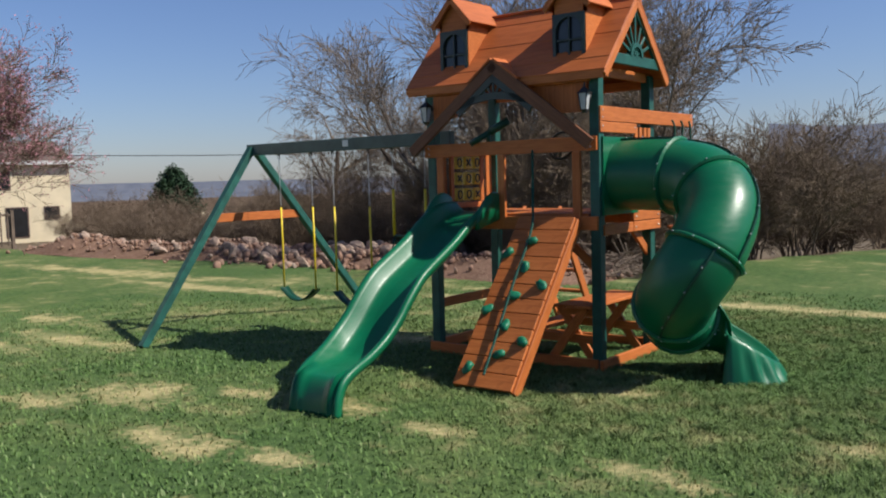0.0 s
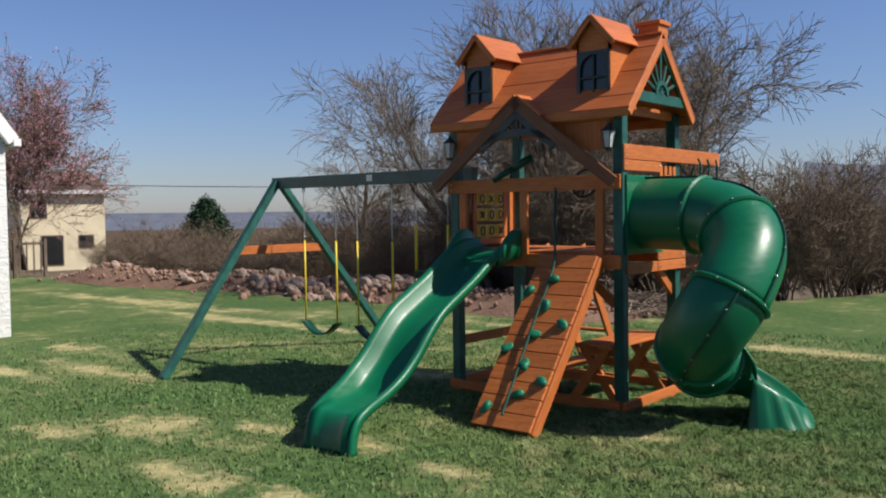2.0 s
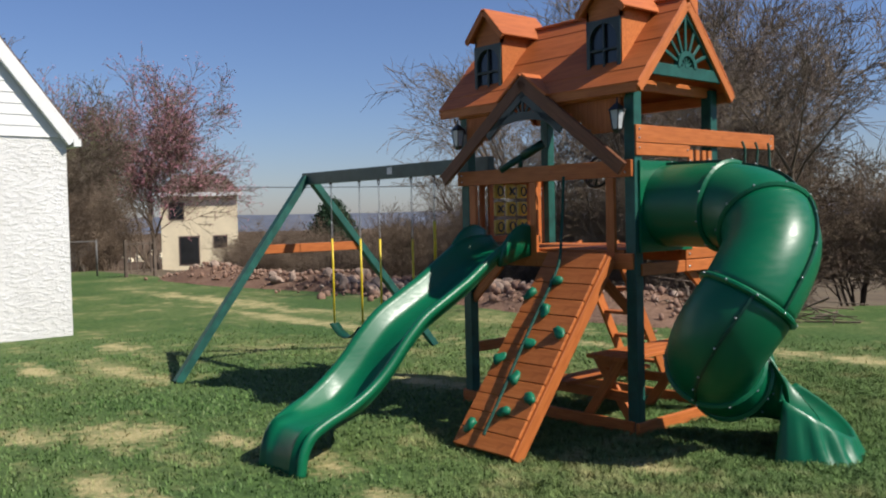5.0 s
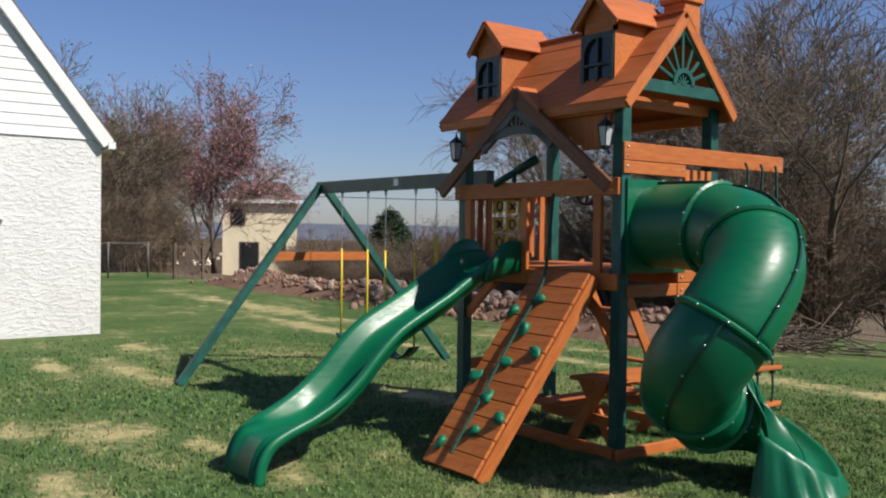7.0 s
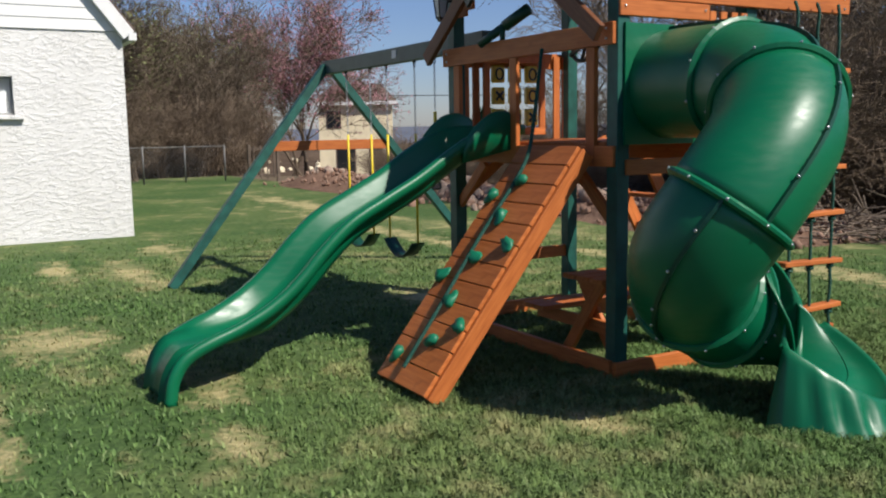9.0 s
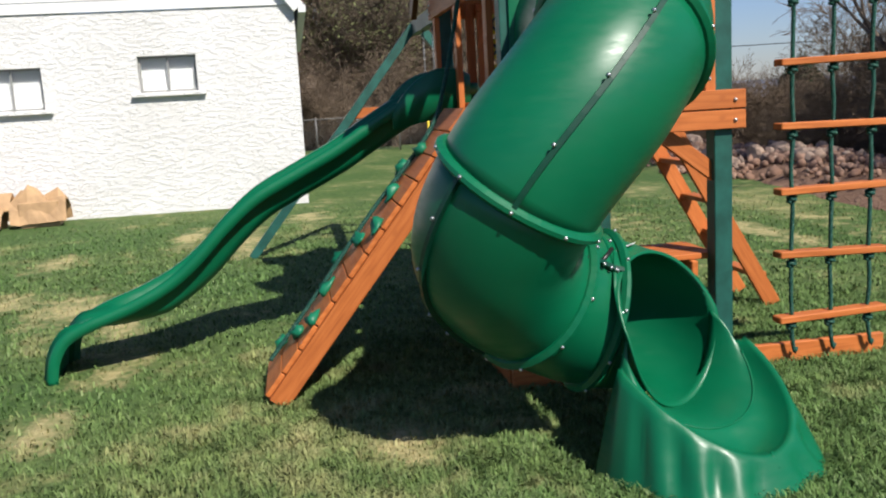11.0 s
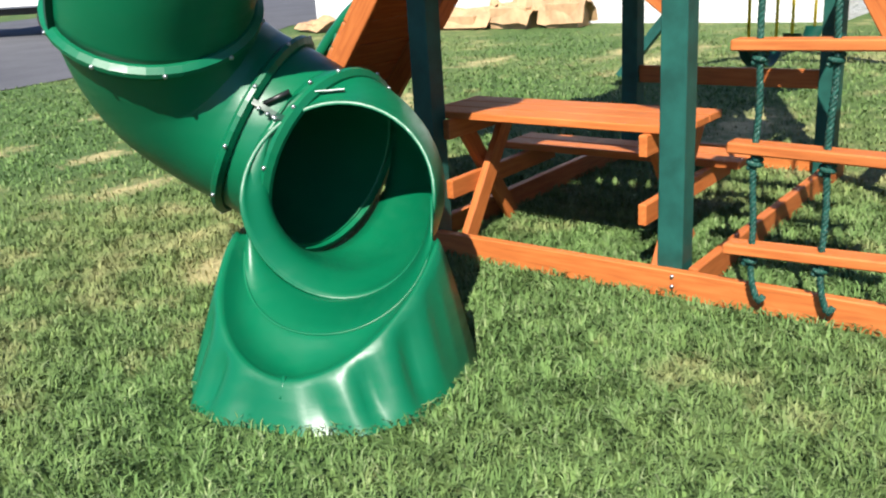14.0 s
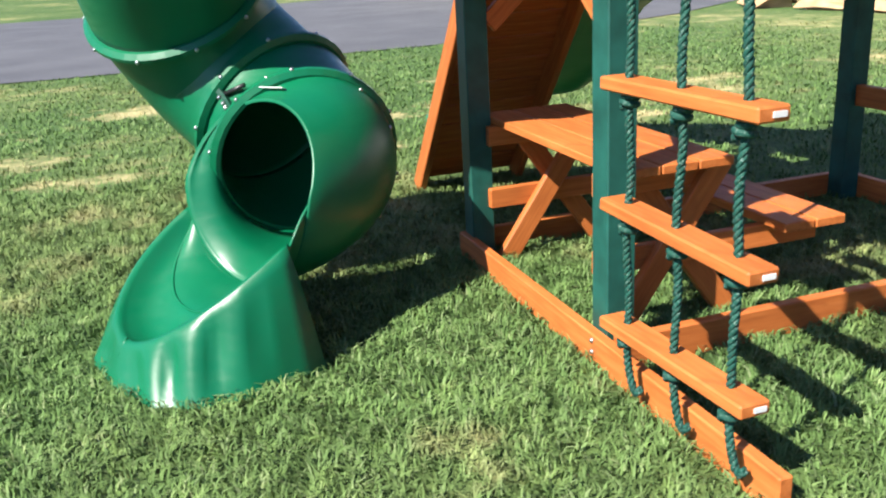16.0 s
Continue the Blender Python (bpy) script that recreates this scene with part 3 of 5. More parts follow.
def dormer(cx):
    y0, h, zb, ze, za = 0.0, 0.18, 2.95, 3.49, 3.72
    dm = thing("dormer", (cx, y0, zb), "", "")
    dm.parent = tower
    dm.matrix_basis = WORLD[tower.name].inverted() @ pose(cx, y0, zb)
    dm["label"] = "cedar dormer with an arched dark window"
    yb = lambda z: EY + (z - EZ) * (RY - EY) / (RZ - EZ)
    for s in (-1, 1):
        bm = bmesh.new()
        prof = [(y0, zb), (y0, ze), (yb(ze) + 0.02, ze), (yb(zb) + 0.02, zb)]
        a = [bm.verts.new((cx + s * h, y, z)) for y, z in prof]
        b = [bm.verts.new((cx + s * (h - 0.025), y, z)) for y, z in prof]
        bm.faces.new(a), bm.faces.new(b[::-1])
        for k in range(4):
            bm.faces.new((a[k], b[k], b[(k + 1) % 4], a[(k + 1) % 4]))
        bmesh.ops.recalc_face_normals(bm, faces=bm.faces)
        part("side_wall", bm, "cedar", dm)
    # gable board above the window
    bm = bmesh.new()
    f = [bm.verts.new((cx + x, y, z)) for y in (y0, y0 + 0.03) for x, z in ((-h, 3.40), (h, 3.40), (h, ze), (0, za - 0.02), (-h, ze))]
    bm.faces.new(f[:5]), bm.faces.new(f[:4:-1])
    for k in range(5):
        bm.faces.new((f[k], f[5 + k], f[5 + (k + 1) % 5], f[(k + 1) % 5]))
    bmesh.ops.recalc_face_normals(bm, faces=bm.faces)
    part("gable_board", bm, "cedar", dm)
    for s in (-1, 1):
        p0, p1 = Vector((cx + s * (h + 0.06), 0, ze - 0.035)), Vector((cx, 0, za))
        d = (p1 - p0)
        nrm = Vector((s * d.z, 0, abs(d.x))).normalized()
        mid = (p0 + p1) / 2
        for j in range(2):
            c = p0 + d * (0.25 + 0.5 * j) + nrm * 0.012
            board("roof_board", (c.x, y0 - 0.07, c.z), (c.x, yb(c.z) + 0.03, c.z), d.length / 2 + 0.008, 0.02, nrm, "roofwood", dm)
        board("barge_board", (p0.x, y0 - 0.055, p0.z - 0.02), (p1.x, y0 - 0.055, p1.z - 0.02), 0.02, 0.04, nrm, "cedar", dm)
    # window: frame, arched head, bars and pane
    wz0, wz1, hw = zb + 0.01, 3.40, h - 0.005
    win = thing("window", (cx, y0, zb), "", "")
    win.parent = dm
    win.matrix_basis = Matrix.Identity(4)
    WORLD[win.name] = pose(cx, y0, zb)
    win["label"] = "dark arched window"
    bm = bmesh.new()
    cz, rr = wz1 - hw, hw - 0.035
    outer, inner = [], []
    for k in range(25):
        a = math.pi * k / 24
        ex, ez = math.cos(a), math.sin(a)
        sc = min(1 / max(1e-6, abs(ex)), 1 / max(1e-6, abs(ez)))
        outer.append((hw * ex * sc, cz + hw * ez * sc))
        inner.append((rr * ex, cz + rr * ez))
    outer = [(hw, wz0)] + outer + [(-hw, wz0)]
    inner = [(rr, wz0 + 0.035)] + inner + [(-rr, wz0 + 0.035)]
    rows = [[Vector((cx + a[0], y0 - 0.018, a[1])), Vector((cx + b[0], y0 - 0.018, b[1])), Vector((cx + b[0], y0 + 0.012, b[1])), Vector((cx + a[0], y0 + 0.012, a[1]))] for a, b in zip(outer + outer[:1], inner + inner[:1])]
    grid_faces(bm, rows, True)
    bmesh.ops.recalc_face_normals(bm, faces=bm.faces)
    part("window_frame", bm, "darkgreen", win)
    board("glazing_bar", (cx, y0 - 0.004, wz0), (cx, y0 - 0.004, wz1 - 0.03), 0.022, 0.02, (1, 0, 0), "darkgreen", win)
    board("glazing_bar", (cx - rr, y0 - 0.006, wz0 + 0.19), (cx + rr, y0 - 0.006, wz0 + 0.19), 0.02, 0.022, (0, 0, 1), "darkgreen", win)
    bm = bmesh.new()
    add_box(bm, (2 * hw - 0.02, 0.004, wz1 - wz0 - 0.02), pose(cx, y0 + 0.016, (wz0 + wz1) / 2))
    part("pane", bm, "darkglass", win)


dormer(-1.63)
dormer(-0.26)


def entry_gable():
    """The steep front gable over the deck openings with its arch and fan."""
    gy, ax, az = -0.19, -1.02, 3.02
    g = thing("entry_gable", (ax, gy, 2.2), "", "")
    g.parent = tower
    g.matrix_basis = WORLD[tower.name].inverted() @ pose(ax, gy, 2.2)
    g["label"] = "cedar entry gable with green fan, rafters coloured dark for shade"
    for s in (-1, 1):
        p0, p1 = Vector((ax + s * 1.10, gy, 2.19)), Vector((ax, gy, az))
        d = p1 - p0
        nrm = Vector((s * d.z, 0, abs(d.x))).normalized()
        # front rafters carry their shade in the wood colour
        board("rafter", p0 - nrm * 0.05, p1 - nrm * 0.05, 0.04, 0.115, nrm, "cedarshade", g)
        q0 = p1 - d.normalized() * 0.36
        board("cap_board", q0 + Vector((0, 0.2, 0)) + nrm * 0.02, p1 + Vector((0, 0.2, 0)) + nrm * 0.02, 0.46, 0.022, nrm, "roofwood", g)
        board("inner_rafter", p1 - nrm * 0.13 - d.normalized() * 0.66, p1 - nrm * 0.13, 0.03, 0.085, nrm, "darkgreen", g)
    # arch board
    bm = bmesh.new()
    rows = []
    for k in range(21):
        u = -0.42 + 0.84 * k / 20
        z = 2.60 + 0.07 * math.cos(u / 0.42 * math.pi / 2)
        rows.append([Vector((ax + u, gy - 0.015, z - 0.035)), Vector((ax + u, gy + 0.015, z - 0.035)), Vector((ax + u, gy + 0.015, z + 0.035)), Vector((ax + u, gy - 0.015, z + 0.035))])
    grid_faces(bm, rows, True)
    bmesh.ops.recalc_face_normals(bm, faces=bm.faces)
    part("arch", bm, "darkgreen", g)
    for k in range(5):
        a = math.radians(40 + 25 * k)
        dv = Vector((math.cos(a), 0, math.sin(a)))
        hub = Vector((ax, gy, 2.62))
        board("ray", hub + dv * 0.06, hub + dv * 0.26, 0.016, 0.028, Vector((0, 1, 0)).cross(dv), "darkgreen", g)
    # siding behind the gable, cut along its slope
    for k in range(18):
        x = -W + 0.06 + (W - 0.12) * (k + 0.5) / 18
        zb = 2.19 + (1.10 - abs(x - ax)) / 1.10 * (az - 2.19) - 0.06
        zb = max(zb, 2.46)
        if zb < 2.72:
            board("siding_board", (x, -0.055, zb), (x, -0.055, 2.79), 0.108, 0.02, (0, 1, 0), "cedar", g)


entry_gable()


def game_panel():
    """Yellow noughts-and-crosses panel in the left wall, in a wooden frame."""
    x, y0, y1, z0, z1 = -W + 0.02, 0.30, 0.80, 1.60, 2.13
    g = thing("game_panel", (x, (y0 + y1) / 2, z0), "", "")
    g.parent = tower
    g.matrix_basis = WORLD[tower.name].inverted() @ pose(x, (y0 + y1) / 2, z0)
    g["label"] = "yellow noughts and crosses panel"
    for z in (z0 - 0.03, z1 + 0.03):
        board("panel_rail", (x, y0 - 0.06, z), (x, y1 + 0.06, z), 0.03, 0.06, parent=g)
    for y in (y0 - 0.03, y1 + 0.03):
        board("panel_stile", (x, y, z0), (x, y, z1), 0.06, 0.03, (1, 0, 0), parent=g)
    for i in range(3):
        for j in range(3):
            y, z = y0 + (i + 0.5) * (y1 - y0) / 3, z0 + (j + 0.5) * (z1 - z0) / 3
            blk = board("block", (x, y - 0.06, z), (x, y + 0.06, z), 0.05, 0.14, mat="yellowpanel", parent=g, bevel=0.012)
            bm = bmesh.new()
            if (i * 2 + j) % 3 == 1:
                for s in (-1, 1):
                    add_box(bm, (0.008, 0.10, 0.02), pose(x + 0.028, y, z, 45 * s, 0, 0))
            else:
                pts = [Vector((x + 0.028, y + 0.035 * math.cos(a), z + 0.045 * math.sin(a))) for a in np.linspace(0, math.tau, 17)[:-1]]
                sweep(bm, pts, 0.009, 6, closed=True)
            part("mark", bm, "darkgreen", blk, smooth=True)


game_panel()

# ---- wave slide ----
PROFILE = [(0.05, 1.60), (-0.18, 1.60), (-0.40, 1.54), (-0.63, 1.415), (-0.86, 1.275), (-1.12, 1.145), (-1.38, 1.01), (-1.58, 0.845),
           (-1.77, 0.655), (-1.95, 0.52), (-2.17, 0.415), (-2.38, 0.345), (-2.53, 0.27), (-2.61, 0.15), (-2.64, 0.0)]


def slide_centre(y):
    return -1.40 - 0.055 * y + 0.12 * max(0.0, -1.9 - y)


def wave_slide():
    s = thing("wave_slide", (-1.4, -1.2, 0), "glossy green moulded plastic wave slide", "slide")
    path = catmull([(0, y, z) for y, z in PROFILE], 6)
    bed = bmesh.new()
    rows, n = [], len(path)
    for i, p in enumerate(path):
        a, b = path[min(i + 1, n - 1)], path[max(i - 1, 0)]
        d = (a - b).normalized()
        nrm = Vector((0, d.z, -d.y)) if d.y < 0 else Vector((0, -d.z, d.y))
        left = n - 1 - i
        deep = 0.165 * min(1.0, max(0.05, (left - 12) / 16))
        deep = 0.09 + 0.075 * i / 10 if i < 10 else deep
        sec = [(-0.335, -0.05), (-0.338, 0.0), (-0.322, 0.016), (-0.292, 0.012), (-0.268, -0.02), (-0.245, -deep + 0.05), (-0.20, -deep + 0.010), (-0.10, -deep)]
        sec = sec + [(0.0, -deep)] + [(-x, z) for x, z in reversed(sec)]
        slim = 1 - 0.26 * max(0.0, -1.9 - p.y)
        rows.append([Vector((slide_centre(p.y) + x * slim, p.y, p.z)) + nrm * z for x, z in sec])
    grid_faces(bed, rows)
    ob = part("slide_bed", bed, "plastic", s, smooth=True)
    sol = ob.modifiers.new("thickness", "SOLIDIFY")
    sol.thickness, sol.offset = 0.012, 0.0
    bmesh_fix(ob)
    # rounded hoods beside the head of the slide
    for sx in (-1, 1):
        bm = bmesh.new()
        rows = []
        for k in range(15):
            t = k / 14
            y = 0.0 - 0.50 * t
            z0 = 1.46 - 0.10 * t
            top = z0 + 0.10 + 0.20 * math.sin(math.pi * min(1, 0.15 + 0.85 * t)) ** 0.7
            x = slide_centre(y) + sx * 0.33
            rows.append([(x - 0.02, y, z0), (x - 0.022, y, top - 0.02), (x, y, top), (x + 0.022, y, top - 0.02), (x + 0.02, y, z0)])
        vs = grid_faces(bm, rows, True)
        bm.faces.new(vs[0]), bm.faces.new(vs[-1])
        bmesh.ops.recalc_face_normals(bm, faces=bm.faces)
        part("side_guard", bm, "plastic", s, smooth=True)
    return s


def bmesh_fix(ob):
    bm = bmesh.new()
    bm.from_mesh(ob.data)
    bmesh.ops.recalc_face_normals(bm, faces=bm.faces)
    bm.to_mesh(ob.data)
    bm.free()


wave_slide()

# ---- rock climbing wall ----
def rock_wall():
    x0, x1 = -0.72, -0.10
    b, t = Vector((0, -1.34, 0.03)), Vector((0, -0.20, 1.46))
    r = thing("climbing_wall", (-0.41, -1.0, 0), "orange cedar climbing wall with green hand holds and rope", "climbing wall")
    d = (t - b).normalized()
    nrm = Vector((0, -d.z, d.y))
    n = 12
    for k in range(n):
        c = b + (t - b) * ((k + 0.5) / n) + nrm * 0.02
        board("plank", (x0, c.y, c.z), (x1, c.y, c.z), (t - b).length / n - 0.007, 0.028, nrm, "cedar", r)
    for x in (x0 + 0.02, x1 + 0.0):
        board("stringer", Vector((x, b.y, b.z)) - nrm * 0.048 - d * 0.0, Vector((x, t.y, t.z)) - nrm * 0.048, 0.04, 0.105, nrm, "cedar", r)
    bm = bmesh.new()
    bmesh.ops.create_icosphere(bm, subdivisions=2, radius=1.0)
    for v in bm.verts:
        v.co *= 1 + 0.35 * noise.noise(v.co * 1.7 + Vector((3, 1, 7)))
        v.co.z = max(v.co.z, -0.25) * (0.8 + 0.4 * math.sin(v.co.x * 2.5))
        if abs(v.co.y) < 0.35 and v.co.z > 0.3:
            v.co.z *= 0.62
    hold = mesh_of(bm, "hold", True, "hold")
    spots = [(0.42, 0.84), (0.08, 0.76), (0.48, 0.68), (0.88, 0.58), (0.48, 0.51), (0.11, 0.42), (0.52, 0.34), (0.90, 0.26), (0.60, 0.18), (0.17, 0.09)]
    frame3 = Matrix((Vector((1, 0, 0)), d, nrm)).transposed().to_4x4()
    for k, (u, v) in enumerate(spots):
        c = b + (t - b) * v + nrm * 0.045
        m = frame3.copy()
        m.translation = (x0 + (x1 - x0) * u, c.y, c.z)
        put("hand_hold", hold, m @ pose(0, 0, 0, 0, 0, 47 * k) @ Matrix.Diagonal((0.068, 0.045, 0.05, 1)), r)
    return nrm, d, b, t


RN, RD, RB, RT = rock_wall()


def climbing_rope():
    r = thing("climbing_rope", (-0.41, -1.2, 0.1), "green and white twisted climbing rope over the wall", "rope")
    pts = catmull([(-0.62, -0.1, 2.1), (-0.55, -0.22, 1.62), (-0.5, RB.y + 1.0, 1.33), (-0.46, RB.y + 0.62, 0.88), (-0.43, RB.y + 0.30, 0.47), (-0.40, RB.y + 0.03, 0.14)], 8)
    pts = [p + RN * 0.03 for p in pts]
    cord("cord", pts, 0.0135, r)


climbing_rope()

# ---- tube slide ----
TUBE_R = 0.335
TUBE = [(0.04, 0.34, 1.85), (0.36, 0.34, 1.85), (0.70, 0.32, 1.83), (1.00, 0.23, 1.74), (1.19, 0.01, 1.52), (1.175, -0.25, 1.21),
        (1.04, -0.35, 0.955), (0.91, -0.27, 0.795), (0.82, -0.12, 0.685), (0.785, 0.02, 0.605), (0.78, 0.12, 0.572)]
# exit elbow: centre and facing of its two ends; the run-out's origin on the lawn
D_AT, D_WAY = Vector((0.78, 0.12, 0.572)), Vector((0.0, 0.995, -0.10)).normalized()
EU, EV = Vector((0.935, 0.353, 0)).normalized(), Vector((-0.353, 0.935, 0)).normalized()
FOOT = Vector((1.08, 0.405, 0))
TILT = math.radians(28)
M_AT = FOOT - EU * 0.03 + Vector((0, 0, 0.55))
M_WAY = (EU * 0.97 + EV * 0.22).normalized() * math.cos(TILT) + Vector((0, 0, math.sin(TILT)))


def tube_slide():
    s = thing("tube_slide", (0.8, 0.2, 0), "glossy dark green plastic spiral tube slide", "slide")
    path = catmull(TUBE, 8)
    # parallel frame along the path
    frames, ref = [], Vector((0, 0, 1))
    for i, p in enumerate(path):
        d = (path[min(i + 1, len(path) - 1)] - path[max(i - 1, 0)]).normalized()
        ref = (ref - d * ref.dot(d)).normalized()
        frames.append((p, d, ref.copy(), d.cross(ref)))
    cuts = [0, 15, 26, 41, 62, len(path) - 1]
    sides = 40

    def ring(i, r):
        p, d, a, b = frames[i]
        return [p + r * (math.cos(k * math.tau / sides) * a + math.sin(k * math.tau / sides) * b) for k in range(sides)]

    seams = [(0, 0, 1), (0.2, 0.3, 1), (0.9, 0.1, 0.35), (0.5, -0.85, 0.1), (0.75, 0.1, 0.65)]
    for (c0, c1), want in zip(zip(cuts, cuts[1:]), seams):
        bm = bmesh.new()
        rows = [ring(i, TUBE_R) for i in range(c0, c1 + 1)] + [ring(i, TUBE_R - 0.012) for i in range(c1, c0 - 1, -1)]
        grid_faces(bm, rows + rows[:1], True)
        bmesh.ops.remove_doubles(bm, verts=bm.verts, dist=1e-5)
        bmesh.ops.recalc_face_normals(bm, faces=bm.faces)
        seg = part("tube_section", bm, "plastic", s, smooth=True)
        # lengthwise flange with bolts
        _, _, fa, fb = frames[(c0 + c1) // 2]
        ang0 = math.atan2(Vector(want).dot(fb), Vector(want).dot(fa)) / math.tau
        for ang in (ang0,) if Vector(want).length > 0 else ():
            bm = bmesh.new()
            rows = []
            for i in range(c0, c1 + 1):
                p, d, a, b = frames[i]
                o = math.cos(ang * math.tau) * a + math.sin(ang * math.tau) * b
                w = d.cross(o) * 0.010
                rows.append([p + o * (TUBE_R - 0.004) - w, p + o * (TUBE_R + 0.022) - w, p + o * (TUBE_R + 0.022) + w, p + o * (TUBE_R - 0.004) + w])
            grid_faces(bm, rows, True)
            bmesh.ops.recalc_face_normals(bm, faces=bm.faces)
            part("seam_flange", bm, "plasticdark", seg, smooth=False)
            for i in range(c0 + 3, c1 - 1, 4):
                p, d, a, b = frames[i]
                o = math.cos(ang * math.tau) * a + math.sin(ang * math.tau) * b
                bolt(p + o * (TUBE_R + 0.026) + d.cross(o) * 0.012, o, seg, 1.0)
    for c in cuts[1:]:
        bm = bmesh.new()
        p, d, a, b = frames[c]
        rows = []
        for k in range(sides):
            o = math.cos(k * math.tau / sides) * a + math.sin(k * math.tau / sides) * b
            rows.append([p + o * (TUBE_R - 0.003) - d * 0.022, p + o * (TUBE_R + 0.012) - d * 0.022, p + o * (TUBE_R + 0.032) - d * 0.008, p + o * (TUBE_R + 0.032) + d * 0.008, p + o * (TUBE_R + 0.012) + d * 0.022, p + o * (TUBE_R - 0.003) + d * 0.022])
        grid_faces(bm, rows + rows[:1], True)
        bmesh.ops.remove_doubles(bm, verts=bm.verts, dist=1e-5)
        bmesh.ops.recalc_face_normals(bm, faces=bm.faces)
        fl = part("joint_flange", bm, "plastic", s, smooth=False)
        for k in range(0, sides, 4):
            o = math.cos(k * math.tau / sides) * a + math.sin(k * math.tau / sides) * b
            bolt(p + o * (TUBE_R + 0.034), o, fl)
    # square panel that closes the opening in the tower side
    bm = bmesh.new()
    n = 40
    outer, inner = [], []
    for k in range(n):
        a = k * math.tau / n
        c, sn = math.cos(a), math.sin(a)
        sc = min(1 / max(abs(c), 1e-6), 1 / max(abs(sn), 1e-6))
        outer.append((0.34 + 0.36 * c * sc, 1.85 + 0.37 * sn * sc))
        inner.append((0.34 + (TUBE_R - 0.01) * c, 1.85 + (TUBE_R - 0.01) * sn))
    rows = [[Vector((0.055, o[0], o[1])), Vector((0.095, o[0], o[1])), Vector((0.10, i[0], i[1])), Vector((0.055, i[0], i[1]))] for o, i in zip(outer, inner)]
    grid_faces(bm, rows + rows[:1], True)
    bmesh.ops.remove_doubles(bm, verts=bm.verts, dist=1e-5)
    bmesh.ops.recalc_face_normals(bm, faces=bm.faces)
    part("entry_panel", bm, "plastic", s)
    exit_chute(s)


def exit_chute(s):
    """The last elbow, which turns to the open lawn, and the bowl-shaped run-out on a fluted skirt."""
    up = Vector((0, 0, 1))

    def loc(u, v, z):
        return FOOT + EU * u + EV * v + up * z

    # elbow: rings from the last joint to the mouth, narrowing on the way
    n = 48
    rings = []
    ctrl = [D_AT, D_AT + D_WAY * 0.14, M_AT - EU * 0.14, M_AT]
    for i in range(15):
        t = i / 14
        b = ((1 - t) ** 3, 3 * t * (1 - t) ** 2, 3 * t * t * (1 - t), t**3)
        p = sum((c * w for c, w in zip(ctrl, b)), Vector())
        way = (D_WAY * (1 - t) + M_WAY * t).normalized()
        side = way.cross(up).normalized()
        top = side.cross(way).normalized()
        r = 0.345 - 0.017 * t * t
        rings.append((p, side, top, r))

    def hoop(p, side, top, r):
        """A ring; towards the mouth its lower half stays back, where the run-out takes over."""
        near = max(0.0, 1 - (M_AT - p).length / 0.22)
        turns = [(math.cos(k * math.tau / n), math.sin(k * math.tau / n)) for k in range(n)]
        return [p + r * (c * side + sn * top) - M_WAY * 0.14 * near * max(0.0, -sn) ** 1.3 for c, sn in turns]

    bm = bmesh.new()
    rows = [hoop(*q) for q in rings]
    p, side, top, r = rings[-1]
    rows += [hoop(p + M_WAY * 0.008, side, top, r - 0.004), hoop(p, side, top, r - 0.012)]
    rows += [hoop(p, side, top, r - 0.014) for p, side, top, r in reversed(rings)]
    grid_faces(bm, rows + rows[:1], True)
    bmesh.ops.remove_doubles(bm, verts=bm.verts, dist=1e-5)
    bmesh.ops.recalc_face_normals(bm, faces=bm.faces)
    hood = part("mouth_hood", bm, "plastic", s, smooth=True)
    p, side, top, r = rings[3]
    for k in range(12):
        o = math.cos(k * math.tau / 12 + 0.2) * side + math.sin(k * math.tau / 12 + 0.2) * top
        bolt(p + o * (r + 0.004), o, hood)

    # run-out: neck from the lower half of the mouth, bowl, rolled rim, skirt
    mouth, neck, rim, foot = [], [], [], []
    for k in range(n + 1):
        a = math.pi * k / n
        c, sn = math.cos(a), math.sin(a)
        sgn = 1 if c > 0 else -1
        mouth.append(M_AT - M_WAY * (0.02 + 0.16 * sn) + 0.306 * (c * rings[-1][1] - sn * rings[-1][2]))
        neck.append((0.0 + 0.25 * sn, -0.328 * (abs(c) ** 0.95) * sgn, 0.42 - 0.24 * sn**0.9))
        rim.append((0.02 + 0.43 * sn**0.95, -0.345 * (abs(c) ** 0.95) * sgn, 0.125 + 0.30 * (1 - sn) ** 0.85))
        fl = 0.008 * math.sin(k * math.tau / 6.0) * min(1, min(k, n - k) / 4)
        foot.append((-0.02 + (0.58 + fl) * sn**0.65, -(0.46 + fl) * (abs(c) ** 0.65) * sgn, -0.03))
    bm = bmesh.new()
    rows = []
    for j in range(7):
        t = j / 6
        rows.append([m0.lerp(loc(*n0), t) + up * 0.016 * math.sin(math.pi * t) for m0, n0 in zip(mouth, neck)])
    for j in range(1, 13):
        t = j / 12
        row = []
        for (u0, v0, z0), (u1, v1, z1) in zip(neck, rim):
            dip = -0.05 * math.sin(math.pi * t) * (1 - abs(v0) / 0.33)
            row.append(loc(u0 + (u1 - u0) * t, v0 + (v1 - v0) * t, z0 + (z1 - z0) * t**1.3 + dip))
        rows.append(row)
    rows.append([loc(u * 1.02 + 0.006, v * 1.03, z + 0.012) for u, v, z in rim])
    rows.append([loc(u * 1.04 + 0.012, v * 1.06, z + 0.003) for u, v, z in rim])
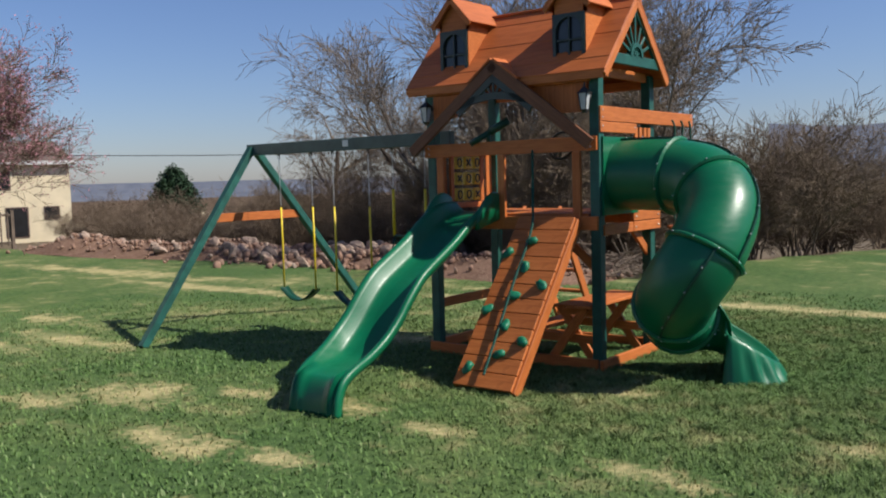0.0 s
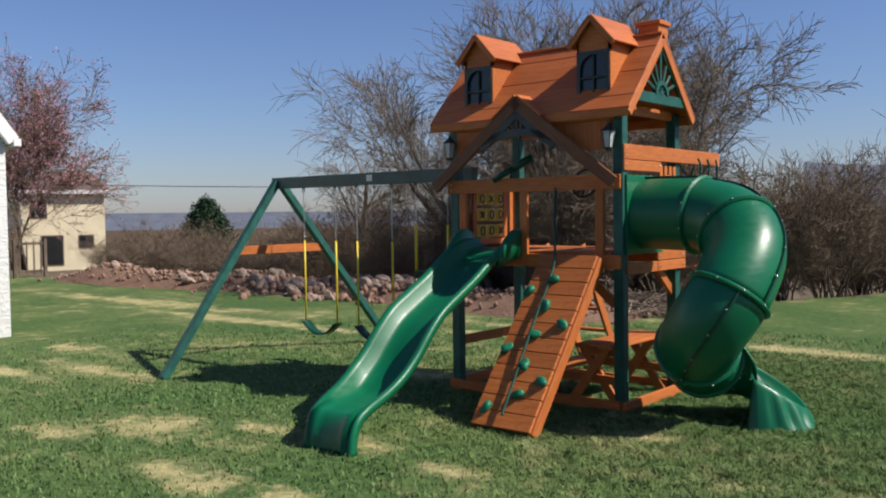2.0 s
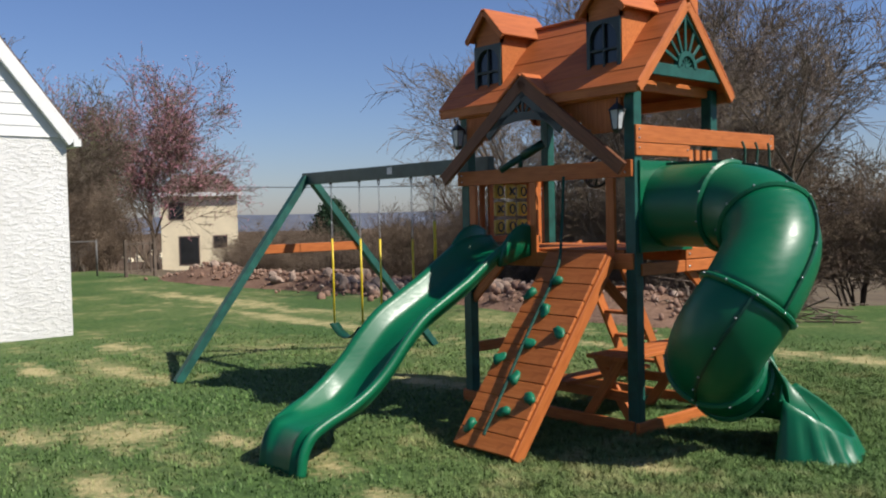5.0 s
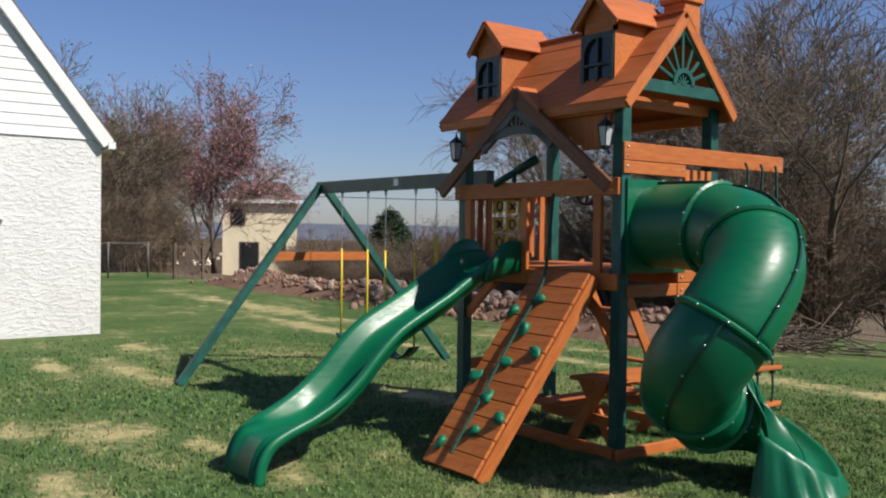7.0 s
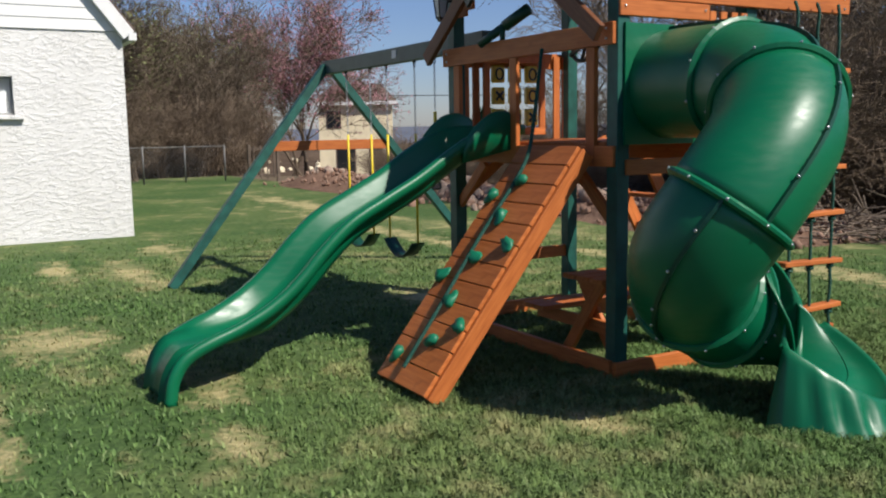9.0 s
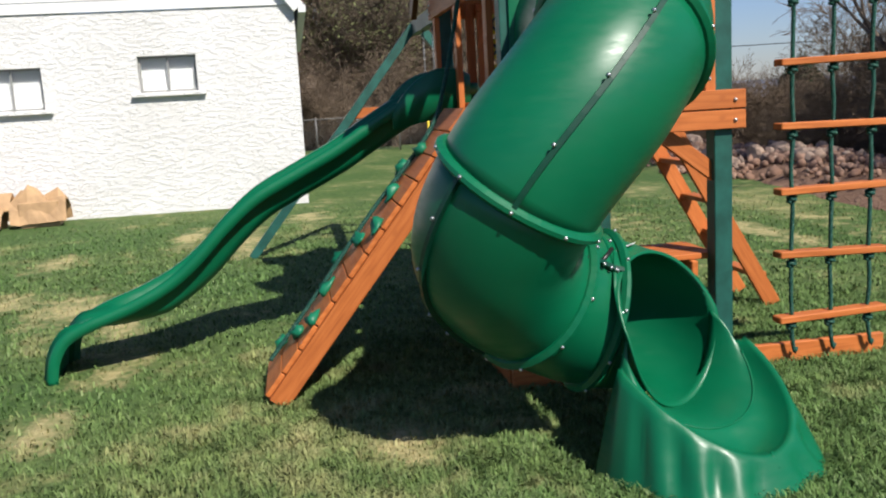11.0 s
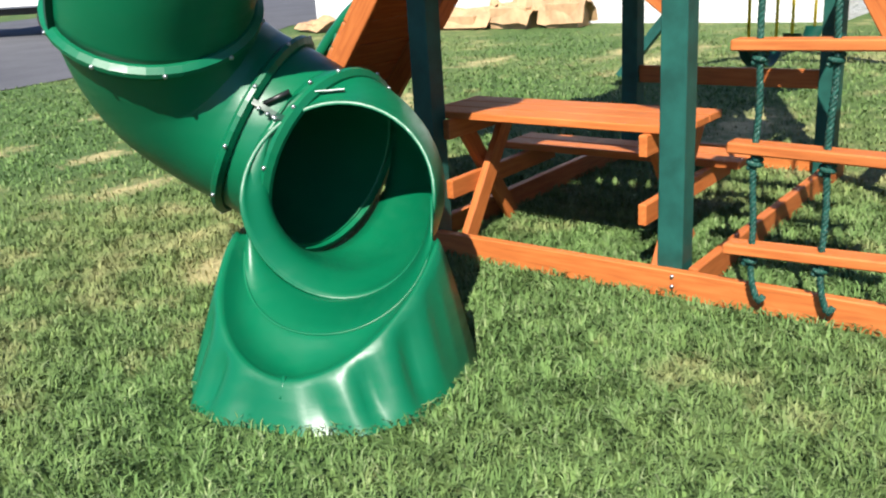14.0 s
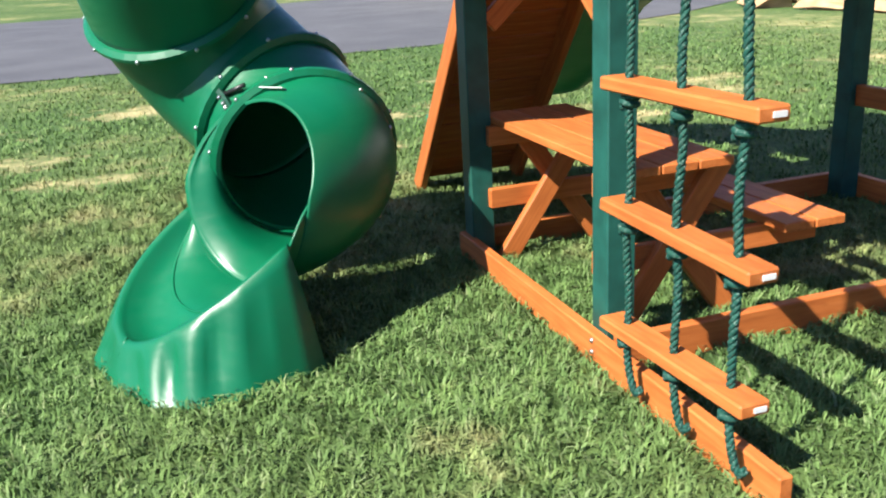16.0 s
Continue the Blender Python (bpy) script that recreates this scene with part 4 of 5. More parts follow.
    for j in range(1, 11):
        t = j / 10
        row = []
        for k, ((u0, v0, z0), (u1, v1, z1)) in enumerate(zip(rim, foot)):
            w = t**0.85
            flute = (0.5 - 0.5 * math.cos(k * math.tau / 6.0)) ** 2
            g = 0.036 * flute * math.sin(math.pi * min(1, t * 1.05)) * (min(1, 0.25 + 1.5 * abs(math.cos(math.pi * k / n))) if 3 < k < n - 3 else 0)
            u = u0 * 1.04 + 0.012 + (u1 - u0 * 1.04 - 0.012) * w
            v = v0 * 1.06 + (v1 - v0 * 1.06) * w
            ln = math.hypot(u, v) or 1
            row.append(loc(u - g * u / ln, v - g * v / ln, z0 + 0.003 - (z0 + 0.033) * t))
        rows.append(row)
    grid_faces(bm, rows)
    bmesh.ops.recalc_face_normals(bm, faces=bm.faces)
    chute = part("exit_chute", bm, "plastic", s, smooth=True)
    sol = chute.modifiers.new("thickness", "SOLIDIFY")
    sol.thickness, sol.offset = 0.008, -1.0
    rod("mould_line", [loc(u, v, z + 0.001) for u, v, z in neck[2:-2]], 0.0045, "plastic", chute, sides=6)
    rod("lip_mark", [loc(0.465, 0, 0.142), loc(0.50, 0, 0.085)], 0.007, "plastic", chute, sides=6)
    # clamps that pull the two halves of the elbow together
    for v0, z0 in ((1.075, 0.012), (1.015, 0.125)):
        rod("clamp", [(v0 - 0.03, z0 + 0.03, 0.872), (v0 + 0.035, z0 - 0.035, 0.838)], 0.010, "black", hood, sides=6)
    p, side, top, r = rings[11]
    o = (top + side * 0.1).normalized()
    q = p + o * (r + 0.003)
    m, ln = span(q - side * 0.06, q + side * 0.06, o)
    bm = bmesh.new()
    add_box(bm, (0.13, 0.05, 0.003), m)
    part("label_plate", bm, "white", hood)



tube_slide()


# ---- rope ladder ----
def rope_ladder():
    r = thing("rope_ladder", (0.13, 1.75, 0.1), "hanging rope ladder with cedar rungs and green ropes", "rope ladder")
    zs = [0.265, 0.605, 0.95, 1.285, 1.62, 1.96]
    out = lambda y: 0.152 - 0.02 * (y - 1.37)
    for k, z in enumerate(zs):
        lean = (0.008, -0.008, 0.003, -0.004, 0.006, 0.0)[k]
        rung = board("rung", (out(1.37), 1.37, z - lean), (out(2.005), 2.005, z + lean), 0.085, 0.036, parent=r, bevel=0.005)
        bm = bmesh.new()
        add_box(bm, (0.034, 0.003, 0.013), pose(out(2.005) - 0.012, 2.007, z + lean))
        part("end_sticker", bm, "white", rung)
    for y in (1.455, 1.685, 1.915):
        x = out(y)
        pts = [(0.11 * 0.5 + x * 0.5, y, 2.42)]
        for k in range(30):
            z = 2.36 - k * 0.073
            pts.append((x + 0.004 * math.sin(k * 1.3 + y * 9), y + 0.004 * math.sin(k * 0.9 + y * 5), z))
        pts += [(x, y + 0.005, 0.16), (x - 0.005, y + 0.018, 0.10), (x - 0.012, y + 0.032, 0.065), (x - 0.02, y + 0.045, 0.085)]
        cord("cord", catmull(pts, 2), 0.012, r)
        for z in zs:
            bm = bmesh.new()
            pts = [(x + 0.019 * math.cos(a), y + 0.019 * math.sin(a), z - 0.028 - 0.0028 * a) for a in np.linspace(0, 1.9 * math.tau, 22)]
            sweep(bm, pts, 0.0105, 6)
            part("knot", bm, "rope", r, smooth=True)



rope_ladder()


# ---- picnic table under the deck ----
def picnic_table():
    x0, x1, y0, y1, top = -0.44, -0.03, -0.09, 1.12, 0.605
    t = thing("picnic_table", (-0.4, 0.6, 0), "small cedar picnic table with an attached bench under the deck", "picnic table")
    for k in range(3):
        x = x0 + (k + 0.5) * (x1 - x0) / 3
        board("table_board", (x, y0, top), (x, y1, top), (x1 - x0) / 3 - 0.006, 0.032, parent=t)
    for k in range(2):
        board("bench_board", (-0.72 - 0.13 * k, y0, 0.335), (-0.72 - 0.13 * k, y1, 0.335), 0.124, 0.034, parent=t)
    for y in (y0 + 0.14, y1 - 0.14):
        board("table_cleat", (x0 + 0.03, y, top - 0.06), (x1 + 0.03, y, top - 0.06), 0.035, 0.085, parent=t)
        board("bench_cleat", (-0.90, y, 0.275), (x1 + 0.03, y, 0.275), 0.035, 0.085, parent=t)
        for s in (-1, 1):
            xb, xt = (-0.05, -0.46) if s > 0 else (-0.56, -0.14)
            board("leg", (xb, y + s * 0.036, 0.0), (xt, y + s * 0.036, top - 0.02), 0.035, 0.085, (s * 0.8, 0, 0.6), parent=t)


picnic_table()


# ---- plank access ladder behind the tower ----
def access_ladder():
    a = thing("access_ladder", (-1.4, 1.8, 0), "cedar step ladder leaning against the back of the deck", "ladder")
    for x in (-1.62, -1.14):
        board("stringer", (x, 2.08, 0.0), (x, D + 0.08, DECK + 0.0), 0.035, 0.11, (0, 0.85, 0.5), parent=a)
    for k in range(5):
        f = (k + 0.8) / 5.6
        y, z = 2.12 + (D + 0.08 - 2.12) * f, DECK * f
        board("step", (-1.60, y, z), (-1.16, y, z), 0.10, 0.034, parent=a)


access_ladder()


# ---- swing frame ----
SY = 0.27


def swing_frame():
    s = thing("swing_frame", (-5.2, SY, 0), "dark green A-frame swing beam joined to the tower", "swing set")
    board("beam", (-5.30, SY, 2.315), (-1.9, SY, 2.315), 0.09, 0.145, mat="beamgreen", parent=s)
    board("leg", (-5.06, -1.64, 0.0), (-5.22, SY - 0.03, 2.33), 0.09, 0.09, (1, 0, 0), "greenwood", s)
    board("leg", (-5.06, 2.18, 0.0), (-5.22, SY + 0.03, 2.33), 0.09, 0.09, (1, 0, 0), "greenwood", s)
    board("cross_bar", (-5.17, SY - 0.72, 1.45), (-5.17, SY + 0.74, 1.45), 0.04, 0.11, mat="cedar", parent=s)
    bm = bmesh.new()
    add_box(bm, (0.09, 0.004, 0.075), pose(-3.48, SY - 0.048, 2.325))
    part("label_plate", bm, "white", s)


swing_frame()


def chain(parent, x, y, z0, z1):
    """Alternating oval links."""
    bm = bmesh.new()
    n = int((z0 - z1) / 0.034)
    for k in range(n):
        z = z0 - 0.034 * (k + 0.5)
        pts = []
        for a in np.linspace(0, math.tau, 9)[:-1]:
            u, v = 0.009 * math.cos(a), 0.022 * math.sin(a)
            pts.append((x + u, y, z + v) if k % 2 else (x, y + u, z + v))
        sweep(bm, pts, 0.0028, 4, closed=True)
    part("chain", bm, "steel", parent, smooth=True)


def hanger(parent, x):
    bm = bmesh.new()
    add_box(bm, (0.03, 0.03, 0.05), pose(x, SY, 2.25), 0.004)
    sweep(bm, [(x + 0.018 * math.cos(a), SY, 2.21 + 0.028 * math.sin(a)) for a in np.linspace(0, math.tau, 13)[:-1]], 0.005, 6, closed=True)
    part("hanger", bm, "black", parent, smooth=True)


def belt_swing(xa, xb):
    w = thing("belt_swing", ((xa + xb) / 2, SY, 0.4), "belt swing on yellow-sleeved chains under the beam", "swing", "swings")
    for x in (xa, xb):
        hanger(w, x)
        chain(w, x, SY, 2.19, 1.55)
        rod("chain_sleeve", [(x, SY, 1.56), (x + 0.004, SY, 1.1), (x, SY, 0.52)], 0.012, "yellow", w)
    bm = bmesh.new()
    rows = []
    for k in range(17):
        t = -1 + 2 * k / 16
        x = (xa + xb) / 2 + t * (xb - xa) / 2
        z = 0.36 + 0.15 * t * t
        rows.append([(x, SY - 0.07, z), (x, SY + 0.07, z), (x, SY + 0.07, z + 0.014), (x, SY - 0.07, z + 0.014)])
    grid_faces(bm, rows, True)
    part("seat", bm, "plasticdark", w, smooth=True)


belt_swing(-4.72, -4.13)
belt_swing(-3.75, -3.16)


def trapeze():
    w = thing("trapeze_bar", (-2.58, SY, 0.9), "trapeze bar with ring handles on yellow chains", "trapeze")
    for x in (-2.78, -2.30):
        hanger(w, x)
        chain(w, x, SY, 2.19, 1.75)
        rod("chain_sleeve", [(x, SY, 1.76), (x, SY, 1.22)], 0.016, "yellow", w)
        bm = bmesh.new()
        tri = [Vector((x, SY - 0.05, 1.06)), Vector((x, SY + 0.05, 1.06)), Vector((x, SY, 1.21))]
        sweep(bm, [p.lerp(q, t) for p, q in zip(tri, tri[1:] + tri[:1]) for t in (0.1, 0.5, 0.9)], 0.009, 8, closed=True)
        part("ring_handle", bm, "plasticdark", w, smooth=True)
    rod("bar", [(-2.78, SY, 1.22), (-2.30, SY, 1.22)], 0.016, "plasticdark", w)


trapeze()


# ---- lanterns, telescope, wheel ----
def lantern(x, z):
    y = -0.155
    l = thing("lantern", (x, y, z), "black toy carriage lantern on the front post", "lantern", "porch lanterns")
    bm = bmesh.new()
    bmesh.ops.create_cone(bm, cap_ends=True, segments=4, radius1=0.075, radius2=0.012, depth=0.06, matrix=pose(x, y, z + 0.12, 0, 0, 45))
    bmesh.ops.create_cone(bm, cap_ends=True, segments=8, radius1=0.012, radius2=0.004, depth=0.05, matrix=pose(x, y, z + 0.17))
    part("cap", bm, "black", l)
    bm = bmesh.new()
    bmesh.ops.create_cone(bm, cap_ends=True, segments=4, radius1=0.035, radius2=0.055, depth=0.15, matrix=pose(x, y, z + 0.015, 0, 0, 45))
    part("glass", bm, "lampglass", l)
    for sx, sy in ((1, 1), (1, -1), (-1, 1), (-1, -1)):
        rod("bar", [(x + sx * 0.027, y + sy * 0.027, z - 0.06), (x + sx * 0.042, y + sy * 0.042, z + 0.09)], 0.005, "black", l, sides=5)
    bm = bmesh.new()
    bmesh.ops.create_cone(bm, cap_ends=True, segments=4, radius1=0.02, radius2=0.045, depth=0.035, matrix=pose(x, y, z - 0.075, 0, 0, 45))
    add_box(bm, (0.02, 0.10, 0.02), pose(x, y + 0.055, z + 0.07))
    add_box(bm, (0.05, 0.012, 0.16), pose(x, -0.056, z + 0.04), 0.003)
    part("bracket", bm, "black", l)


lantern(-0.02, 2.53)
lantern(-W + 0.03, 2.53)


def telescope():
    t = thing("telescope", (-1.15, -0.05, 2.25), "dark green plastic toy telescope on the front rail", "telescope")
    d = Vector((0.75, 0.43, 0.49)).normalized()
    c = Vector((-1.18, -0.06, 2.32))
    rod("barrel", [c - d * 0.22, c + d * 0.02], 0.032, "plasticdark", t, sides=14)
    rod("front_barrel", [c + d * 0.02, c + d * 0.24], 0.042, "plasticdark", t, sides=14)
    rod("mount", [(-1.18, -0.065, 2.22), c], 0.02, "plasticdark", t)


telescope()


def wheel():
    c = Vector((-0.42, 0.10, 2.16))
    w = thing("steering_wheel", c, "black toy steering wheel inside the deck rail", "steering wheel")
    nrm = Vector((0, -1, 0.35)).normalized()
    u = Vector((1, 0, 0))
    v = nrm.cross(u)
    bm = bmesh.new()
    sweep(bm, [c + 0.14 * (math.cos(a) * u + math.sin(a) * v) for a in np.linspace(0, math.tau, 25)[:-1]], 0.014, 8, closed=True)
    part("rim", bm, "black", w, smooth=True)
    for k in range(3):
        a = k * math.tau / 3 + 0.5
        rod("spoke", [c, c + 0.135 * (math.cos(a) * u + math.sin(a) * v)], 0.011, "black", w, sides=6)
    rod("column", [c, c - nrm * 0.15 + Vector((0, -0.28, -0.05))], 0.016, "black", w)


wheel()

# ---- white garage ----
GX = -10.48


def garage():
    g = thing("garage", (GX - 3, -5.0, 0), "white stucco garage with lap-sided gable and small windows", "garage")
    y0, y1, h = -7.2, -0.95, 3.2
    ym = (y0 + y1) / 2
    wins = [(-3.45, -2.55, 1.93, 2.5), (-5.85, -4.9, 1.75, 2.4)]
    # gable wall facing the lawn, in pieces round the windows
    pieces = [((GX - 0.125, (a + b) / 2, (z0 + z1) / 2), (0.25, b - a, z1 - z0)) for a, b, z0, z1 in
              [(y0, wins[1][0], 0, h), (wins[1][1], wins[0][0], 0, h), (wins[0][1], y1, 0, h)]
              + [(w[0], w[1], 0, w[2]) for w in wins] + [(w[0], w[1], w[3], h) for w in wins]]
    pieces += [((GX - 4.75, y1 - 0.125, h / 2), (9, 0.25, h)), ((GX - 4.75, y0 + 0.125, h / 2), (9, 0.25, h))]
    for c, size in pieces:
        bm = bmesh.new()
        add_box(bm, size, pose(*c))
        part("wall", bm, "stucco", g)
    rise = 4.1
    n = 24
    for k in range(n):
        z0, z1 = h + rise * k / n, h + rise * (k + 1) / n
        half = (y1 - y0) / 2 * (1 - (k + 0.35) / n)
        m = pose(GX + 0.012, ym, (z0 + z1) / 2 + 0.01, 0, -4, 0)
        put("siding_board", board_mesh(2 * half, 0.02, z1 - z0 + 0.012, "siding", 0), m @ pose(0, 0, 0, 0, 0, 90), g)
    for s in (-1, 1):
        e, r = Vector((GX + 0.1, ym + s * ((y1 - y0) / 2 + 0.08), h - 0.06)), Vector((GX + 0.1, ym, h + rise + 0.06))
        d = r - e
        nrm = Vector((0, s * d.z, abs(d.y))).normalized()
        board("rake_board", e, r, 0.10, 0.20, nrm, "siding", g)
        board("roof_slab", e + Vector((-4.9, 0, 0)) + nrm * 0.115, r + Vector((-4.9, 0, 0)) + nrm * 0.115, 9.86, 0.03, nrm, "houseroof", g)
        board("gutter", (GX + 0.16, e.y + s * 0.05, h - 0.08), (GX - 9.6, e.y + s * 0.05, h - 0.08), 0.12, 0.12, mat="siding", parent=g)
    for ya, yb, za, zb in wins:
        w = thing("window", (GX, (ya + yb) / 2, za), "", "")
        w.parent = g
        w.matrix_basis = WORLD[g.name].inverted() @ pose(GX, (ya + yb) / 2, za)
        WORLD[w.name] = pose(GX, (ya + yb) / 2, za)
        w["label"] = "small window with white blind"
        bm = bmesh.new()
        for y in (ya + 0.02, yb - 0.02, (ya + yb) / 2):
            add_box(bm, (0.04, 0.03, zb - za), pose(GX - 0.1, y, (za + zb) / 2))
        for z in (za + 0.02, zb - 0.02):
            add_box(bm, (0.042, yb - ya, 0.03), pose(GX - 0.1, (ya + yb) / 2, z))
        part("window_frame", bm, "greypaint", w)
        bm = bmesh.new()
        add_box(bm, (0.02, yb - ya, zb - za), pose(GX - 0.2, (ya + yb) / 2, (za + zb) / 2))
        part("blind", bm, "siding", w)
        bm = bmesh.new()
        add_box(bm, (0.01, yb - ya - 0.04, zb - za - 0.04), pose(GX - 0.12, (ya + yb) / 2, (za + zb) / 2))
        part("pane", bm, "glass", w).visible_shadow = False
        board("sill", (GX + 0.03, ya - 0.12, za - 0.04), (GX + 0.03, yb + 0.12, za - 0.04), 0.12, 0.05, mat="stucco", parent=w)


garage()


def garage_wing():
    """The lower wing with the sectional door and block quoins."""
    x, y0, y1 = GX + 0.25, -11.0, -7.2
    g = thing("garage_wing", (x, -9, 0), "white block garage front with a sectional door", "garage")
    bm = bmesh.new()
    add_box(bm, (0.3, 0.35, 3.2), pose(x - 0.15, y1 - 0.175, 1.6))
    add_box(bm, (0.3, 0.35, 3.2), pose(x - 0.15, y0 + 0.175, 1.6))
    add_box(bm, (0.3, y1 - y0, 0.55), pose(x - 0.152, (y0 + y1) / 2, 2.93))
    add_box(bm, (5, 0.3, 3.2), pose(x - 2.8, y0 + 0.15, 1.6))
    part("wall", bm, "siding", g)
    for k in range(14):
        board("quoin", (x + 0.01, y1 - 0.36 - 0.0, 0.115 + 0.228 * k), (x + 0.01, y1 - 0.0, 0.115 + 0.228 * k), 0.05, 0.212, mat="siding", parent=g, bevel=0.008)
    for k in range(5):
        z = 0.27 + 0.53 * k
        board("door_panel", (x - 0.18, y0 + 0.36, z), (x - 0.18, y1 - 0.37, z), 0.05, 0.515, mat="siding", parent=g, bevel=0.012)
    bm = bmesh.new()
    add_box(bm, (5.6, y1 - y0 + 0.4, 0.14), pose(x - 2.4, (y0 + y1) / 2, 3.27), 0.01)
    part("roof", bm, "siding", g)


garage_wing()


def cardboard():
    rnd = random.Random(8)
    for k, (x, y, w, d, h, rz) in enumerate([(-9.7, -7.0, 0.9, 1.5, 0.42, 6), (-9.8, -5.9, 0.7, 1.0, 0.62, -8), (-9.5, -8.4, 0.8, 1.2, 0.26, 15), (-9.9, -5.0, 0.6, 0.8, 0.7, 4), (-9.2, -9.8, 0.8, 1.0, 0.3, -20)]):
        c = thing("cardboard_box", (x, y, 0), "crumpled brown cardboard box lying by the garage wall", "cardboard box", "boxes", rz=rz)
        bm = bmesh.new()
        bmesh.ops.create_grid(bm, x_segments=8, y_segments=6, size=0.5)
        for v in bm.verts:
            v.co = Vector((v.co.x * w, v.co.y * d, h * (0.6 + 0.5 * noise.noise(v.co * 3 + Vector((k, 0, 0)))) * (1 - (abs(v.co.x * 2)) ** 4 * 0.8)))
        ob = part("sheet", bm, "card", c, m=pose(x, y, 0.01, 0, 0, rz))
        sol = ob.modifiers.new("thickness", "SOLIDIFY")
        sol.thickness = 0.012
        bm = bmesh.new()
        add_box(bm, (w * 0.8, d * 0.7, h * 0.55), pose(0, 0, h * 0.275, 0, 0, rnd.uniform(-9, 9)), 0.01)
        part("body", bm, "card", c, m=pose(x, y, 0.0, 0, 0, rz))


cardboard()


# ---- cream house in the distance ----
def far_house():
    c, rz = Vector((-67.6, 29.05, -2.9)), 63
    h = thing("house", c, "cream two-storey house with a brown roof beyond the lawn", "house", rz=rz)
    m = pose(*c, 0, 0, rz)
    bm = bmesh.new()
    add_box(bm, (6.4, 9, 7.1), m @ pose(0, 4.5, 3.55))
    part("wall", bm, "housewall", h)
    bm = bmesh.new()
    pts = [(-3.7, -0.5, 7.1), (3.7, -0.5, 7.1), (3.7, 9.5, 7.1), (-3.7, 9.5, 7.1), (-2.2, 4.5, 8.9), (2.2, 4.5, 8.9)]
    v = [bm.verts.new(m @ Vector(p)) for p in pts]
    for f in ((0, 1, 5, 4), (1, 2, 5), (2, 3, 4, 5), (3, 0, 4), (3, 2, 1, 0)):
        bm.faces.new([v[k] for k in f])
    part("roof", bm, "houseroof", h)
    bm = bmesh.new()
    add_box(bm, (7.4, 0.12, 0.3), m @ pose(0, -0.5, 7.02))
    part("eave_board", bm, "siding", h)

    def opening(name, x, z, w, hh, glass):
        bm = bmesh.new()
        add_box(bm, (w, 0.10, hh), m @ pose(x, 0.0, z))
        o = part(name, bm, "houseroof", h)
        bm = bmesh.new()
        add_box(bm, (w - 0.2, 0.04, hh - 0.2), m @ pose(x, -0.055, z))
        part("pane", bm, glass, o)

    opening("window", -1.9, 5.6, 1.3, 1.5, "darkglass")
    opening("window", 1.7, 2.9, 1.2, 1.1, "darkglass")
    opening("door", -0.9, 2.2, 1.7, 2.5, "darkglass")


far_house()

# ---- trees ----
def grow(segs, p, d, length, radius, depth, rnd, droop=0.0, spread=0.75, leaves=None):
    """Adds tapered branch pieces to segs; branches fork along their whole length."""
    n = 4 if depth > 1 else 3
    r = radius
    for k in range(n):
        wig = 0.10 if depth > 3 else 0.17
        d = (d + Vector((rnd.gauss(0, wig), rnd.gauss(0, wig), rnd.gauss(0, wig * 0.7) - droop + (0.04 if depth > 1 else 0)))).normalized()
        q = p + d * (length / n)
        r2 = r * (0.80 if depth else 0.65)
        segs.append((p, q, r, r2))
        if depth > 0 and (k > 0 or depth < 4):
            for _ in range(2 if depth != 1 else 3):
                if rnd.random() < 0.2:
                    continue
                side = d.orthogonal().normalized()
                side.rotate(Matrix.Rotation(rnd.uniform(0, math.tau), 3, d))
                e = (d + side * rnd.uniform(spread * 0.6, spread * 1.4) + Vector((0, 0, 0.12))).normalized()
                grow(segs, q, e, length * rnd.uniform(0.42, 0.72), r2 * rnd.uniform(0.4, 0.62), depth - 1, rnd, droop * 1.3, spread, leaves)
        p, r = q, r2
    if leaves is not None and depth == 0:
        leaves.append(p)


def branch_mesh(name, segs, mat, least=0.006):
    n = len(segs)
    a = np.array([s[0] for s in segs])
    b = np.array([s[1] for s in segs])
    ra, rb = np.array([max(s[2], least) for s in segs]), np.array([max(s[3], least * 0.7) for s in segs])
    d = b - a
    d /= np.maximum(np.linalg.norm(d, axis=1), 1e-9)[:, None]
    ref = np.where(np.abs(d[:, 2:3]) < 0.9, [[0, 0, 1.0]], [[1.0, 0, 0]])
    u = np.cross(d, ref)
    u /= np.linalg.norm(u, axis=1)[:, None]
    w = np.cross(d, u)
    k = 4
    ang = np.arange(k) * math.tau / k
    circ = np.cos(ang)[None, :, None] * u[:, None] + np.sin(ang)[None, :, None] * w[:, None]
    verts = np.concatenate([a[:, None] + circ * ra[:, None, None], b[:, None] + circ * rb[:, None, None]], 1).reshape(-1, 3)
    base = np.arange(n)[:, None, None] * 2 * k
    j = np.arange(k)
    quad = np.stack([j, (j + 1) % k, (j + 1) % k + k, j + k], 1)[None]
    return np_mesh(name, verts, (base + quad).reshape(-1, 4), mat)


def leaf_mesh(name, points, size, count, mat, rng):
    """Small pointed leaves scattered round points."""
    pts = np.repeat(np.array([tuple(p) for p in points]), count, 0)
    pts = pts + rng.normal(0, size * 2.2, pts.shape)
    n = len(pts)
    d = rng.normal(0, 1, (n, 3))
    d /= np.linalg.norm(d, axis=1)[:, None]
    e = np.cross(d, rng.normal(0, 1, (n, 3)))
    e /= np.linalg.norm(e, axis=1)[:, None]
    s = (size * rng.uniform(0.6, 1.4, n))[:, None]
    verts = np.stack([pts - d * s, pts + e * s * 0.5, pts + d * s, pts - e * s * 0.5], 1).reshape(-1, 3)
    return np_mesh(name, verts, np.arange(n * 4).reshape(-1, 4), mat)


